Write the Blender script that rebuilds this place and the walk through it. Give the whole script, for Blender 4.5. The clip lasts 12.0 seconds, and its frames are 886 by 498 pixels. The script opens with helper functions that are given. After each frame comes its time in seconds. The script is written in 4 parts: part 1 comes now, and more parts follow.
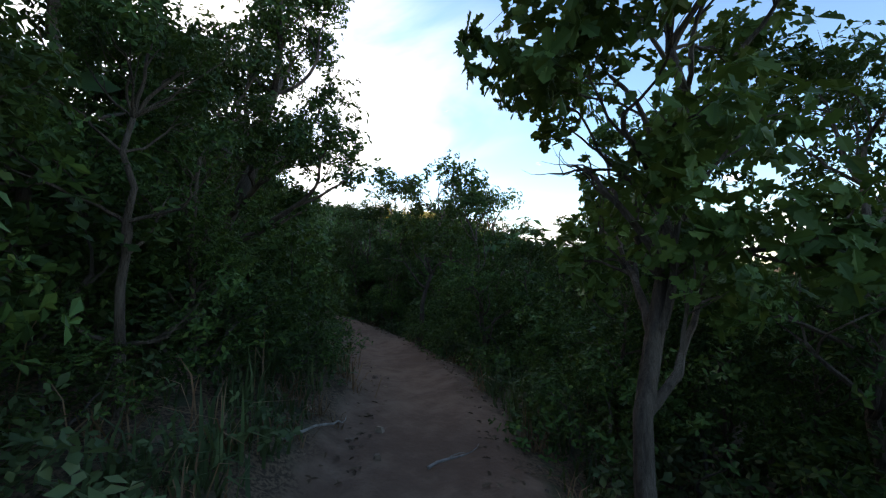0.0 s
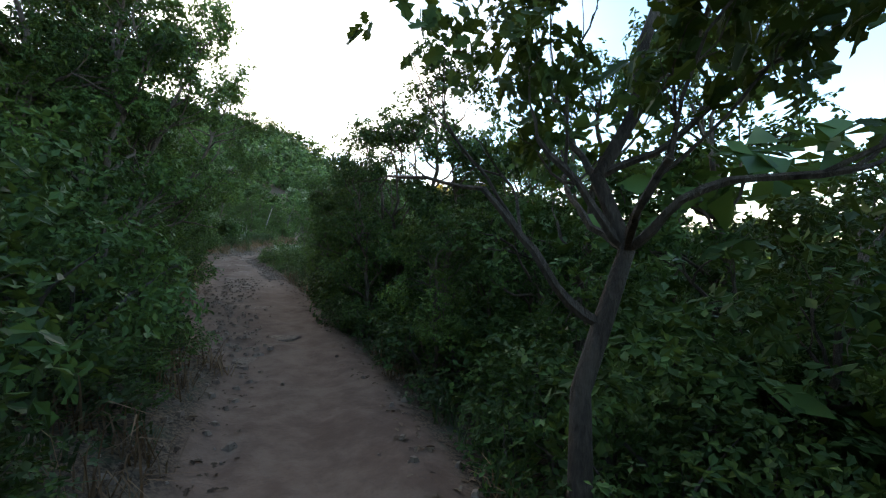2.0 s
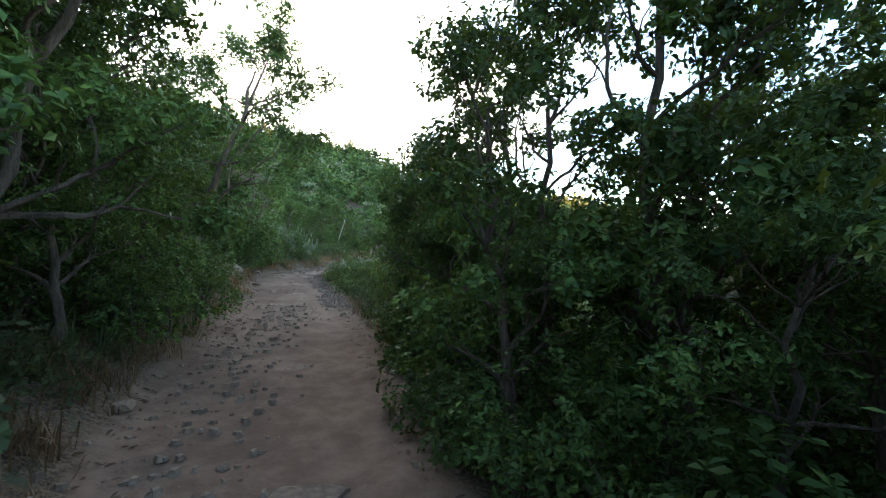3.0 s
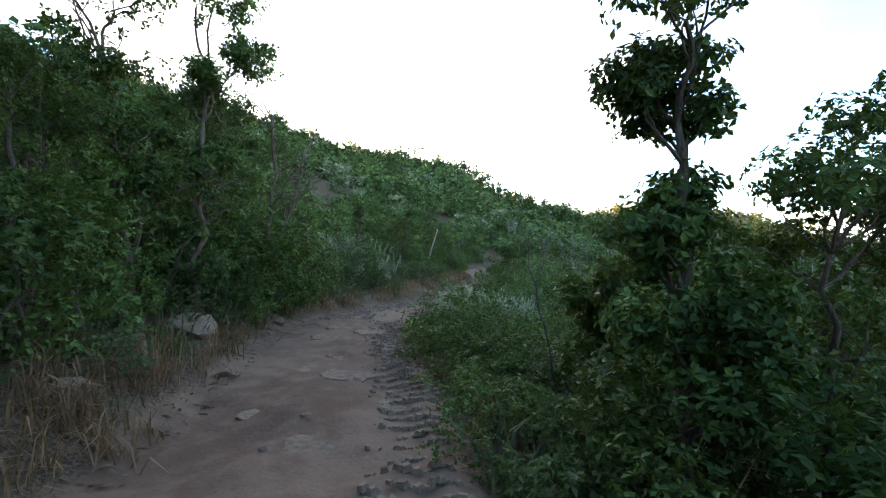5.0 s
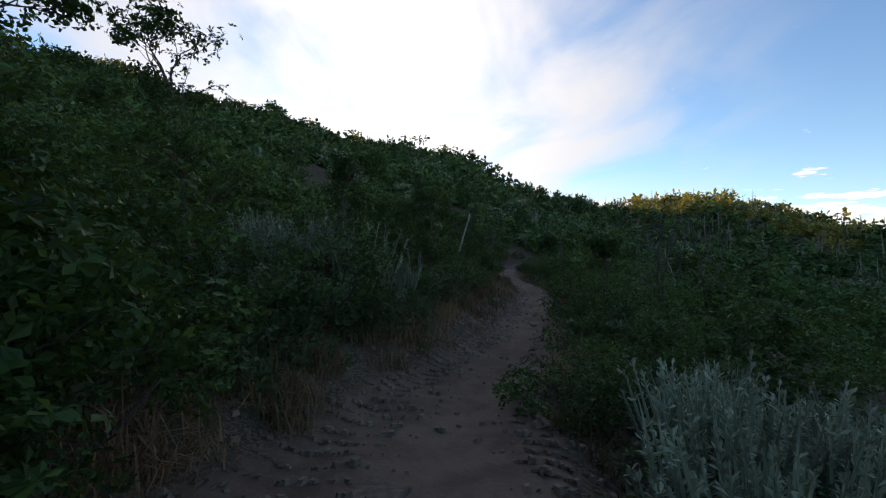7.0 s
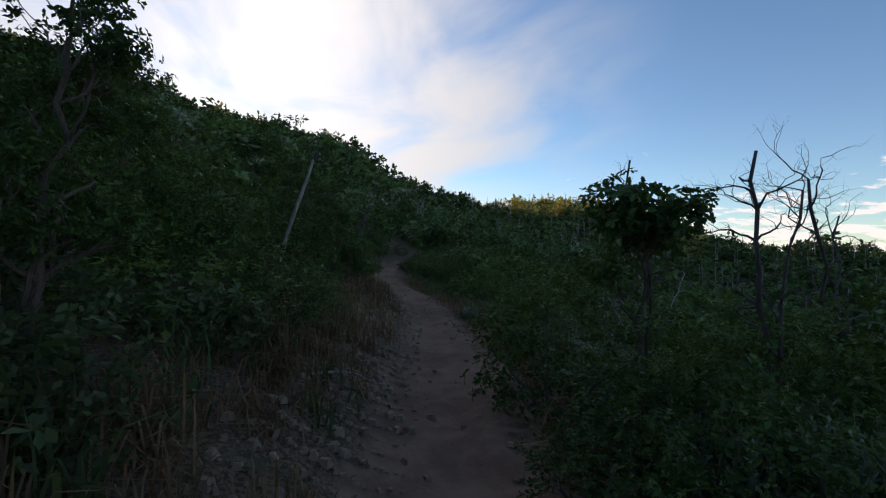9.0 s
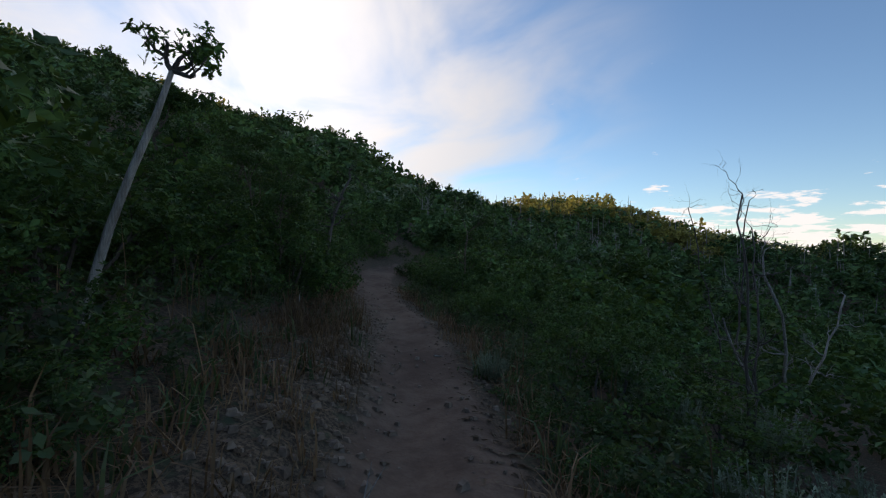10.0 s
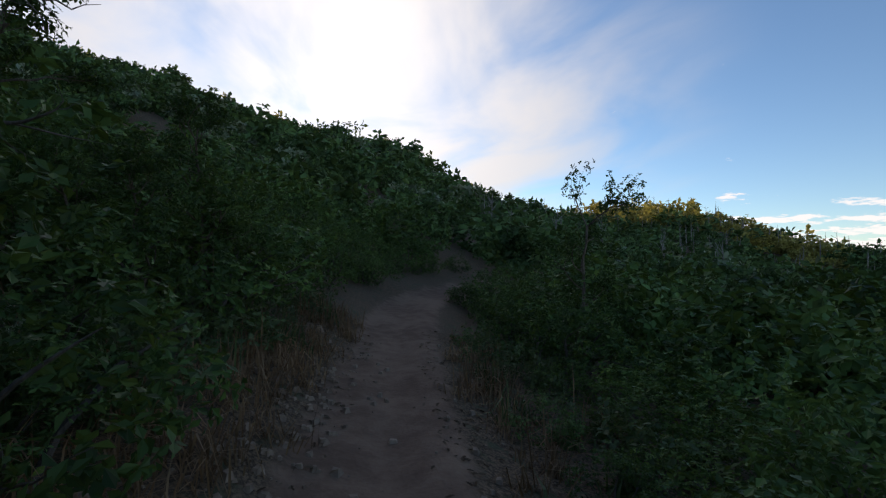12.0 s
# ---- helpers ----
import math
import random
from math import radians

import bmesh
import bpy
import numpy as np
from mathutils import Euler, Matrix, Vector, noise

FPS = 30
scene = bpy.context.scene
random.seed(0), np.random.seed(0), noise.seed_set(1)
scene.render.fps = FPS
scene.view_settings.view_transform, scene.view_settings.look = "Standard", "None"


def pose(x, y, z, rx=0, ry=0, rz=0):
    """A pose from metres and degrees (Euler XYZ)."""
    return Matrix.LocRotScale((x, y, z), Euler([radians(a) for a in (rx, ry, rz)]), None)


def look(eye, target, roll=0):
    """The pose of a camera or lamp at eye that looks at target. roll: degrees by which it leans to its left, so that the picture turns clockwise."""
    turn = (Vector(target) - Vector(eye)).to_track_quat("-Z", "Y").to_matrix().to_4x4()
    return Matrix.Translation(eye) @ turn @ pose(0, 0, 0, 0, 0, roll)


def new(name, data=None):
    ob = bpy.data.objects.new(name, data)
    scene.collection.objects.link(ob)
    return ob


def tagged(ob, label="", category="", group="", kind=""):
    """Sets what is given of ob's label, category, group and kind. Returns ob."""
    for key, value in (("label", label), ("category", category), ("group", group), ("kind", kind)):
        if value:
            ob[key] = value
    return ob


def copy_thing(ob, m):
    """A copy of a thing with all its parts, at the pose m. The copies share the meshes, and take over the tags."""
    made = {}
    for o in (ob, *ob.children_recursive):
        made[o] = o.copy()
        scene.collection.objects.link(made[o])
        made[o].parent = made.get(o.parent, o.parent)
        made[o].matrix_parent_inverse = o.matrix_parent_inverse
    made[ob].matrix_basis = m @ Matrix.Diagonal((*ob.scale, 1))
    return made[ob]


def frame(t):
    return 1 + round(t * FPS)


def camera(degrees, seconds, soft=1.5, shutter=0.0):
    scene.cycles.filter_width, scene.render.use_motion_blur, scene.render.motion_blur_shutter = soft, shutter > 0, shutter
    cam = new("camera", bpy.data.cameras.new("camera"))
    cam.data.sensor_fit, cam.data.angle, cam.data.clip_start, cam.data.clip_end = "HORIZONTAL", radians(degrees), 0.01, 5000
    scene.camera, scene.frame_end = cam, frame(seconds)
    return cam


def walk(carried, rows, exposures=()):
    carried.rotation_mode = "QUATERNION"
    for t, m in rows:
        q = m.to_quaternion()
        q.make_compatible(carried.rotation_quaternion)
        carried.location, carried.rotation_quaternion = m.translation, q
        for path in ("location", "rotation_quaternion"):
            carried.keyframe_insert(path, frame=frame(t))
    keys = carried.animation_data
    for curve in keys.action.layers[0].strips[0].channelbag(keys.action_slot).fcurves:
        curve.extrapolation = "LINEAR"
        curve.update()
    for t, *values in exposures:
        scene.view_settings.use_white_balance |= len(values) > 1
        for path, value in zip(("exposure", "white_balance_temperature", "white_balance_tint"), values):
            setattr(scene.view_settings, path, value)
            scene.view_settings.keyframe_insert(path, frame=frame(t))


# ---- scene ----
# ============ camera and walk ============
cam = camera(90.1, 12.0, soft=1.2)
EYE = 0.885
# seconds, x, y, z, yaw, pitch, roll
PATH = [
    (0.0, 0.000, 0.000, 0.860, -35.87, 1.37, 1.09),
    (0.5, 0.675, 0.804, 0.855, -47.32, -3.29, 1.33),
    (1.0, 1.290, 1.822, 0.850, -41.69, -2.87, 1.86),
    (1.5, 1.855, 2.878, 0.760, -35.17, -2.40, 1.19),
    (2.0, 2.373, 4.131, 0.698, -29.43, -1.79, 1.04),
    (2.5, 2.722, 5.462, 0.662, -24.57, -1.14, 0.81),
    (3.0, 3.032, 6.822, 0.594, -20.01, -0.06, 0.37),
    (3.5, 3.262, 8.140, 0.576, -16.56, 0.75, 0.20),
    (4.0, 3.412, 9.436, 0.606, -13.96, 1.21, 0.21),
    (4.5, 3.513, 10.754, 0.651, -11.56, 1.56, 0.11),
    (5.0, 3.595, 12.142, 0.677, -8.72, 2.00, -0.35),
    (5.5, 3.673, 13.536, 0.683, -5.75, 2.63, -1.14),
    (6.0, 3.705, 14.649, 0.750, -5.42, 2.91, -1.31),
    (6.5, 3.643, 15.785, 0.804, -6.54, 2.14, -1.00),
    (7.0, 3.635, 16.915, 0.833, -8.15, 1.35, -0.70),
    (7.5, 3.744, 18.022, 0.843, -10.45, 0.84, -0.41),
    (8.0, 3.994, 19.130, 0.836, -13.78, 0.60, -0.05),
    (8.5, 4.411, 20.261, 0.815, -18.53, 0.65, 0.49),
    (9.0, 5.011, 21.406, 0.796, -23.39, 0.88, 1.00),
    (9.5, 5.673, 22.524, 0.833, -23.49, 0.92, 0.77),
    (10.0, 6.080, 23.764, 0.888, -22.38, 0.81, 1.11),
    (10.5, 6.572, 24.897, 0.878, -20.46, 1.11, 1.14),
    (11.0, 6.937, 26.257, 0.854, -19.95, 1.52, 1.24),
    (11.5, 7.328, 27.557, 0.850, -17.51, 2.10, 1.00),
    (12.0, 7.677, 28.846, 0.917, -14.90, 2.37, 1.08),
]


def view(x, y, z, yaw, pitch, roll):
    return pose(x, y, z, 90 + pitch, 0, yaw) @ pose(0, 0, 0, 0, 0, roll)


walk(cam, [(t, view(*p)) for t, *p in PATH],
     exposures=[(0.0, 1.6, 6900, 14), (1.0, 1.6, 6500, 16), (1.6, 2.05, 7100, 11), (2.5, 2.85, 7600, 10), (3.2, 3.05, 7700, 10), (4.8, 2.65, 7300, 12), (5.3, 2.5, 7000, 12),
                (5.8, 1.75, 6600, 12), (6.5, 0.9, 6600, 13), (8.5, 0.38, 6650, 15), (9.5, 0.38, 6650, 15), (10.5, 0.40, 6650, 15), (12.0, 0.42, 6650, 15)])

# ============ world and sun ============
SUN_AZ, SUN_EL = 14.0, 13.0           # degrees to the left of +y, degrees up: just behind the ridge
world = bpy.data.worlds.new("evening_sky")
scene.world = world
world.use_nodes = True


class Nodes:
    """Short hand for building a node tree."""

    def __init__(self, tree):
        self.tree = tree
        tree.nodes.clear()

    def add(self, kind, props=(), **inputs):
        n = self.tree.nodes.new(kind)
        for key, value in dict(props).items():
            if key == "operation":
                n.operation = value
            elif key == "use_clamp":
                n.use_clamp = value
            elif key == "data_type":
                n.data_type = value
            elif key == "blend_type":
                n.blend_type = value
            elif key == "interpolation_type":
                n.interpolation_type = value
            elif key == "attribute_name":
                n.attribute_name = value
        for key, value in inputs.items():
            slot = n.inputs[int(key[1:])] if key[0] == "i" and key[1:].isdigit() else n.inputs[key.replace("_", " ")]
            if isinstance(value, bpy.types.NodeSocket):
                self.tree.links.new(value, slot)
            else:
                slot.default_value = value
        return n

    def math(self, op, a, b=0.0, clamp=False):
        return self.add("ShaderNodeMath", {"operation": op, "use_clamp": clamp}, i0=a, i1=b).outputs[0]

    def mix(self, f, a, b, blend="MIX"):
        n = self.add("ShaderNodeMix", {"data_type": "RGBA", "blend_type": blend})
        for slot, value in ((0, f), (6, a), (7, b)):
            if isinstance(value, bpy.types.NodeSocket):
                self.tree.links.new(value, n.inputs[slot])
            else:
                n.inputs[slot].default_value = value
        return n.outputs[2]

    def ramp(self, f, lo, hi):
        return self.add("ShaderNodeMapRange", {"interpolation_type": "SMOOTHSTEP"}, i0=f, i1=lo, i2=hi).outputs[0]

    def noise(self, vec, scale, detail=4.0, rough=0.55, distortion=0.0):
        return self.add("ShaderNodeTexNoise", (), Vector=vec, Scale=scale, Detail=detail, Roughness=rough, Distortion=distortion).outputs[0]


def sky_way(az, el):
    a, e = radians(az), radians(el)
    return (-math.sin(a) * math.cos(e), math.cos(a) * math.cos(e), math.sin(e))


def build_sky():
    n = Nodes(world.node_tree)
    sky = n.add("ShaderNodeTexSky")
    sky.sky_type, sky.sun_disc = "NISHITA", False
    sky.sun_elevation, sky.sun_rotation = radians(SUN_EL), radians(-SUN_AZ)
    sky.air_density, sky.dust_density, sky.ozone_density = 1.0, 0.0, 3.0
    way = n.add("ShaderNodeTexCoord").outputs["Generated"]
    sep = n.add("ShaderNodeSeparateXYZ", (), Vector=way)
    up = n.math("MAXIMUM", sep.outputs[2], 0.0)
    flat = n.math("ADD", up, 0.12)
    px, py = n.math("DIVIDE", sep.outputs[0], flat), n.math("DIVIDE", sep.outputs[1], flat)
    plane = n.add("ShaderNodeCombineXYZ", (), X=px, Y=py, Z=0.0).outputs[0]
    # thin high cloud, thickest around the hidden sun
    near = n.add("ShaderNodeVectorMath", {"operation": "DOT_PRODUCT"}, i0=way, i1=sky_way(0, 22)).outputs["Value"]
    streak = n.add("ShaderNodeMapping", (), Vector=plane, Rotation=(0, 0, radians(12)), Scale=(1.4, 0.8, 1.0)).outputs[0]
    veil = n.noise(streak, 1.3, 9.0, 0.5, 0.5)
    reach = n.ramp(near, 0.70, 1.0)
    cover = n.ramp(n.math("ADD", veil, n.math("MULTIPLY", reach, 0.26)), 0.38, 0.86)
    cover = n.math("MULTIPLY", cover, n.ramp(near, 0.66, 0.95))
    # small fair-weather clouds, more of them low down
    puff = n.noise(plane, 2.6, 7.0, 0.6)
    low = n.math("SUBTRACT", 1.0, n.ramp(up, 0.03, 0.20))
    puffs = n.ramp(n.math("ADD", puff, n.math("MULTIPLY", low, 0.25)), 0.67, 0.74)
    puffs = n.math("MULTIPLY", puffs, n.ramp(up, 0.0, 0.02))
    glow = n.math("ADD", 0.58, n.math("MULTIPLY", n.math("POWER", n.math("MAXIMUM", near, 0.0), 16.0), 0.35))
    back = n.add("ShaderNodeBackground", (), Color=sky.outputs[0], Strength=0.145)
    white = n.add("ShaderNodeBackground", (), Color=(1.0, 0.97, 0.93, 1), Strength=1.0)
    n.tree.links.new(glow, white.inputs[1])
    pale = n.add("ShaderNodeBackground", (), Color=(1.0, 0.95, 0.91, 1), Strength=0.8)
    one = n.add("ShaderNodeMixShader", (), i0=n.math("MULTIPLY", puffs, 0.85), i1=back.outputs[0], i2=pale.outputs[0])
    two = n.add("ShaderNodeMixShader", (), i0=n.math("MULTIPLY", cover, 0.92), i1=one.outputs[0], i2=white.outputs[0])
    n.add("ShaderNodeOutputWorld", (), Surface=two.outputs[0])


build_sky()
sun = new("sun", bpy.data.lights.new("sun", "SUN"))
sun.data.energy, sun.data.angle, sun.data.color = 5.0, radians(0.5), (1.0, 0.80, 0.55)
sun.matrix_basis = look(sky_way(SUN_AZ, SUN_EL), (0, 0, 0))


# ============ materials ============
def material(name):
    m = bpy.data.materials.new(name)
    m.use_nodes = True
    return m, Nodes(m.node_tree)


def rgb(r, g, b):
    return (r, g, b, 1.0)


def leaf_material(name, dark, mid, light, gloss=0.5, pass_on=0.22):
    """Leaves: colour from leaf to leaf and from plant to plant, light passing through."""
    m, n = material(name)
    leaf = n.add("ShaderNodeNewGeometry").outputs["Random Per Island"]
    plant = n.add("ShaderNodeObjectInfo").outputs["Random"]
    place = n.add("ShaderNodeTexCoord").outputs["Object"]
    spot = n.noise(place, 3.0, 3.0)
    c = n.mix(n.ramp(leaf, 0.0, 0.8), rgb(*dark), rgb(*mid))
    c = n.mix(n.math("MULTIPLY", n.ramp(n.math("ADD", leaf, n.math("MULTIPLY", spot, 0.5)), 1.05, 1.4), 0.8), c, rgb(*light))
    c = n.mix(n.math("MULTIPLY", plant, 0.45), c, rgb(mid[0] * 0.9, mid[1] * 0.75, mid[2] * 0.9))
    patch = n.ramp(n.noise(place, 0.8, 2.0), 0.36, 0.64)
    tone = n.math("MULTIPLY", n.math("ADD", 0.6, n.math("MULTIPLY", patch, 0.75)), n.math("ADD", 0.68, n.math("MULTIPLY", plant, 0.62)))
    c = n.mix(1.0, c, n.add("ShaderNodeCombineColor", (), Red=tone, Green=tone, Blue=tone).outputs[0], "MULTIPLY")
    skin = n.add("ShaderNodeBsdfPrincipled", (), Base_Color=c, Roughness=gloss)
    skin.inputs["Specular IOR Level"].default_value = 0.13
    glow = n.add("ShaderNodeBsdfTranslucent", (), Color=n.mix(0.5, c, rgb(light[0], light[1], light[2] * 0.6)))
    out = n.add("ShaderNodeMixShader", (), i0=pass_on, i1=skin.outputs[0], i2=glow.outputs[0])
    n.add("ShaderNodeOutputMaterial", (), Surface=out.outputs[0])
    return m


def rough_material(name, a, b, scale, bump=0.3, rough=0.9, stretch=(1, 1, 1), third=None, coords="Object"):
    """Bark, stone, straw: two tones at two scales with relief."""
    m, n = material(name)
    place = n.add("ShaderNodeMapping", (), Vector=n.add("ShaderNodeTexCoord").outputs[coords], Scale=stretch).outputs[0]
    big, fine = n.noise(place, scale, 4.0), n.noise(place, scale * 6.5, 5.0, 0.65)
    f = n.ramp(n.math("ADD", n.math("MULTIPLY", big, 0.6), n.math("MULTIPLY", fine, 0.4)), 0.36, 0.64)
    c = n.mix(f, rgb(*a), rgb(*b))
    if third:
        c = n.mix(n.ramp(n.noise(place, scale * 0.6, 3.0), 0.54, 0.66), c, rgb(*third))
    each = n.add("ShaderNodeObjectInfo").outputs["Random"]
    isle = n.add("ShaderNodeNewGeometry").outputs["Random Per Island"]
    tone = n.math("ADD", 0.78, n.math("MULTIPLY", n.math("ADD", each, isle), 0.22))
    c = n.mix(1.0, c, n.add("ShaderNodeCombineColor", (), Red=tone, Green=tone, Blue=tone).outputs[0], "MULTIPLY")
    relief = n.add("ShaderNodeBump", (), Strength=bump, Distance=0.02, Height=n.math("ADD", big, fine))
    skin = n.add("ShaderNodeBsdfPrincipled", (), Base_Color=c, Roughness=rough, Normal=relief.outputs[0])
    skin.inputs["Specular IOR Level"].default_value = 0.25
    n.add("ShaderNodeOutputMaterial", (), Surface=skin.outputs[0])
    return m


def ground_material():
    """Trodden dusty dirt on the trail, darker litter-covered soil beside it."""
    m, n = material("trail_and_hillside_soil")
    place = n.add("ShaderNodeTexCoord").outputs["Object"]
    tread = n.add("ShaderNodeAttribute", {"attribute_name": "tread"}).outputs["Fac"]
    big, mid = n.noise(place, 0.9, 4.0), n.noise(place, 7.0, 6.0, 0.6)
    fine = n.noise(place, 55.0, 5.0, 0.7)
    grit = n.add("ShaderNodeTexVoronoi", (), Vector=place, Scale=42.0).outputs["Distance"]
    dirt = n.mix(n.ramp(n.math("ADD", n.math("MULTIPLY", big, 0.5), n.math("MULTIPLY", mid, 0.5)), 0.38, 0.62),
                 rgb(0.126, 0.075, 0.050), rgb(0.205, 0.131, 0.088))
    dirt = n.mix(n.math("MULTIPLY", n.ramp(fine, 0.52, 0.75), 0.45), dirt, rgb(0.085, 0.062, 0.050))
    litter = n.mix(n.ramp(fine, 0.42, 0.6), rgb(0.055, 0.038, 0.025), rgb(0.165, 0.108, 0.066))
    litter = n.mix(n.ramp(mid, 0.5, 0.68), litter, rgb(0.06, 0.065, 0.035))
    c = n.mix(n.ramp(n.math("ADD", tread, n.math("MULTIPLY", n.math("SUBTRACT", mid, 0.5), 0.7)), 0.3, 0.7), litter, dirt)
    height = n.math("ADD", n.math("MULTIPLY", mid, 0.7), n.math("ADD", n.math("MULTIPLY", fine, 0.35), n.math("MULTIPLY", grit, 0.25)))
    relief = n.add("ShaderNodeBump", (), Strength=0.55, Distance=0.02, Height=height)
    skin = n.add("ShaderNodeBsdfPrincipled", (), Base_Color=c, Roughness=0.95, Normal=relief.outputs[0])
    skin.inputs["Specular IOR Level"].default_value = 0.15
    n.add("ShaderNodeOutputMaterial", (), Surface=skin.outputs[0])
    return m


OAK = leaf_material("oak_leaves", (0.020, 0.050, 0.015), (0.068, 0.130, 0.032), (0.17, 0.21, 0.035))
OAK_BRIGHT = leaf_material("young_oak_leaves", (0.034, 0.075, 0.018), (0.088, 0.155, 0.032), (0.20, 0.22, 0.04))
SAGE = leaf_material("sagebrush_leaves", (0.150, 0.185, 0.115), (0.29, 0.34, 0.215), (0.43, 0.46, 0.32), 0.7, 0.15)
HERB = leaf_material("green_herbs", (0.035, 0.060, 0.025), (0.075, 0.115, 0.045), (0.17, 0.18, 0.07), 0.5, 0.3)
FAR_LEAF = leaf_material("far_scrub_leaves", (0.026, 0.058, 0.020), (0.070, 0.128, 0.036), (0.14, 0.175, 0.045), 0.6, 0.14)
# scrub leaves with the low sun's yellow light put into their colour
SUNLIT_LEAF = leaf_material("sunlit_yellow_leaves", (0.15, 0.15, 0.04), (0.27, 0.25, 0.06), (0.38, 0.32, 0.10), 0.6, 0.3)
STRAW = leaf_material("dry_grass", (0.13, 0.072, 0.038), (0.25, 0.152, 0.080), (0.36, 0.255, 0.15), 0.7, 0.15)
BARK = rough_material("oak_bark", (0.055, 0.039, 0.028), (0.145, 0.108, 0.079), 14.0, 0.8, 0.95, (1, 1, 0.25))
TWIG = rough_material("twig_bark", (0.045, 0.036, 0.030), (0.11, 0.088, 0.070), 20.0, 0.4, 0.95, (1, 1, 0.3))
DEADWOOD = rough_material("weathered_dead_wood", (0.15, 0.125, 0.105), (0.34, 0.30, 0.26), 16.0, 0.7, 0.9, (1, 1, 0.15))
DARK_DEAD = rough_material("dark_dead_branches", (0.050, 0.040, 0.034), (0.12, 0.10, 0.085), 16.0, 0.5, 0.95, (1, 1, 0.2))
STONE = rough_material("sandstone", (0.165, 0.108, 0.074), (0.285, 0.198, 0.138), 7.0, 0.6, 0.95, third=(0.17, 0.115, 0.085))
GRIT = rough_material("gravel", (0.155, 0.102, 0.070), (0.29, 0.205, 0.145), 6.0, 0.3, 0.95)
LITTER = leaf_material("fallen_leaves", (0.08, 0.05, 0.03), (0.17, 0.115, 0.070), (0.28, 0.20, 0.13), 0.8, 0.1)
SOIL = ground_material()


# ============ terrain ============
def spline(ts, vs, q):
    """Natural cubic through (ts, vs)."""
    ts, vs, q = np.asarray(ts, float), np.asarray(vs, float), np.asarray(q, float)
    k, h = len(ts), np.diff(ts)
    a, b = np.eye(k), np.zeros(k)
    for i in range(1, k - 1):
        a[i, i - 1:i + 2] = h[i - 1], 2 * (h[i - 1] + h[i]), h[i]
        b[i] = 6 * ((vs[i + 1] - vs[i]) / h[i] - (vs[i] - vs[i - 1]) / h[i - 1])
    c = np.linalg.solve(a, b)
    j = np.clip(np.searchsorted(ts, q, side="right") - 1, 0, k - 2)
    d = q - ts[j]
    return vs[j] + d * ((vs[j + 1] - vs[j]) / h[j] - h[j] * (2 * c[j] + c[j + 1]) / 6) + d * d * c[j] / 2 + d ** 3 * (c[j + 1] - c[j]) / (6 * h[j])


# the trail's middle line on the ground: behind the start, along the walk, and on round the bend
KNOTS = [(-9.0, -9.5, 0.10), (-4.4, -5.2, 0.05), (-1.7, -2.1, 0.0)] + [(x, y, z - EYE) for t, x, y, z, *_ in PATH[::2]] + \
        [(8.06, 31.3, .07), (8.42, 33.3, .15), (8.85, 35.2, .24), (9.6, 37.2, .33), (10.8, 38.8, .40), (12.6, 40.0, .44)]
_k = np.array(KNOTS)
_arc = np.r_[0, np.cumsum(np.hypot(*np.diff(_k[:, :2], axis=0).T))]
_s = np.arange(0, _arc[-1], 0.12)
TRAIL = np.stack([spline(_arc, _k[:, i], _s) for i in range(3)], 1)
TRAIL[:, 2] = np.convolve(np.pad(TRAIL[:, 2], 8, mode="edge"), np.ones(17) / 17, mode="valid")
_tan = np.gradient(TRAIL[:, :2], axis=0)
_tan /= np.linalg.norm(_tan, axis=1)[:, None]

# outline of the ridge against the sky: degrees to the left of +y, tangent of its height angle
SKYLINE_AZ = [-180, -120, -90, -65, -62, -55, -52, -48, -43.5, -38, -36, -29, -22, -18, -15, -9, -2, 1, 7, 11, 15, 21, 28, 40, 65, 100, 140, 180]
SKYLINE_UP = [.06, .03, .02, .023, .027, .039, .050, .075, .108, .125, .123, .124, .145, .162, .188, .250, .275, .279, .286, .312, .340, .342, .368, .380, .36, .28, .12, .06]
VIEW = (6.09, 21.77)
RIDGE = 100.0


def smooth(a, b, v):
    t = np.clip((np.asarray(v, float) - a) / (b - a), 0, 1)
    return t * t * (3 - 2 * t)


def lumps(x, y, size, seed):
    """Smooth made-up unevenness in -1 to 1."""
    r = np.random.RandomState(seed)
    out = 0.0
    for i in range(5):
        a, f, p = r.uniform(0, 6.28), r.uniform(0.6, 1.6) / size, r.uniform(0, 6.28, 2)
        out = out + np.sin((x * np.cos(a) + y * np.sin(a)) * f * 6.28 + p[0]) * np.cos((y * np.cos(a) - x * np.sin(a)) * f * 4.1 + p[1])
    return out / 3.0


AWAY = []


def trail_at(x, y):
    """Distance beside the trail (right is positive), height and index of its nearest point."""
    x, y = np.atleast_1d(np.asarray(x, float)), np.atleast_1d(np.asarray(y, float))
    side, dist, level, index = np.empty(len(x)), np.empty(len(x)), np.empty(len(x)), np.empty(len(x), int)
    for i in range(0, len(x), 4000):
        dx, dy = x[i:i + 4000, None] - TRAIL[None, :, 0], y[i:i + 4000, None] - TRAIL[None, :, 1]
        d2 = dx * dx + dy * dy
        k = d2.argmin(1)
        row = np.arange(len(k))
        cross = _tan[k, 1] * dx[row, k] - _tan[k, 0] * dy[row, k]
        side[i:i + 4000], dist[i:i + 4000] = cross, np.sqrt(d2[row, k])
        level[i:i + 4000], index[i:i + 4000] = TRAIL[k, 2], k
    # past the ends the trail counts as going straight on
    ends = (index == 0) | (index == len(TRAIL) - 1)
    AWAY[:] = [dist]
    return np.where(ends, side, np.where(side >= 0, 1, -1) * dist), level, index


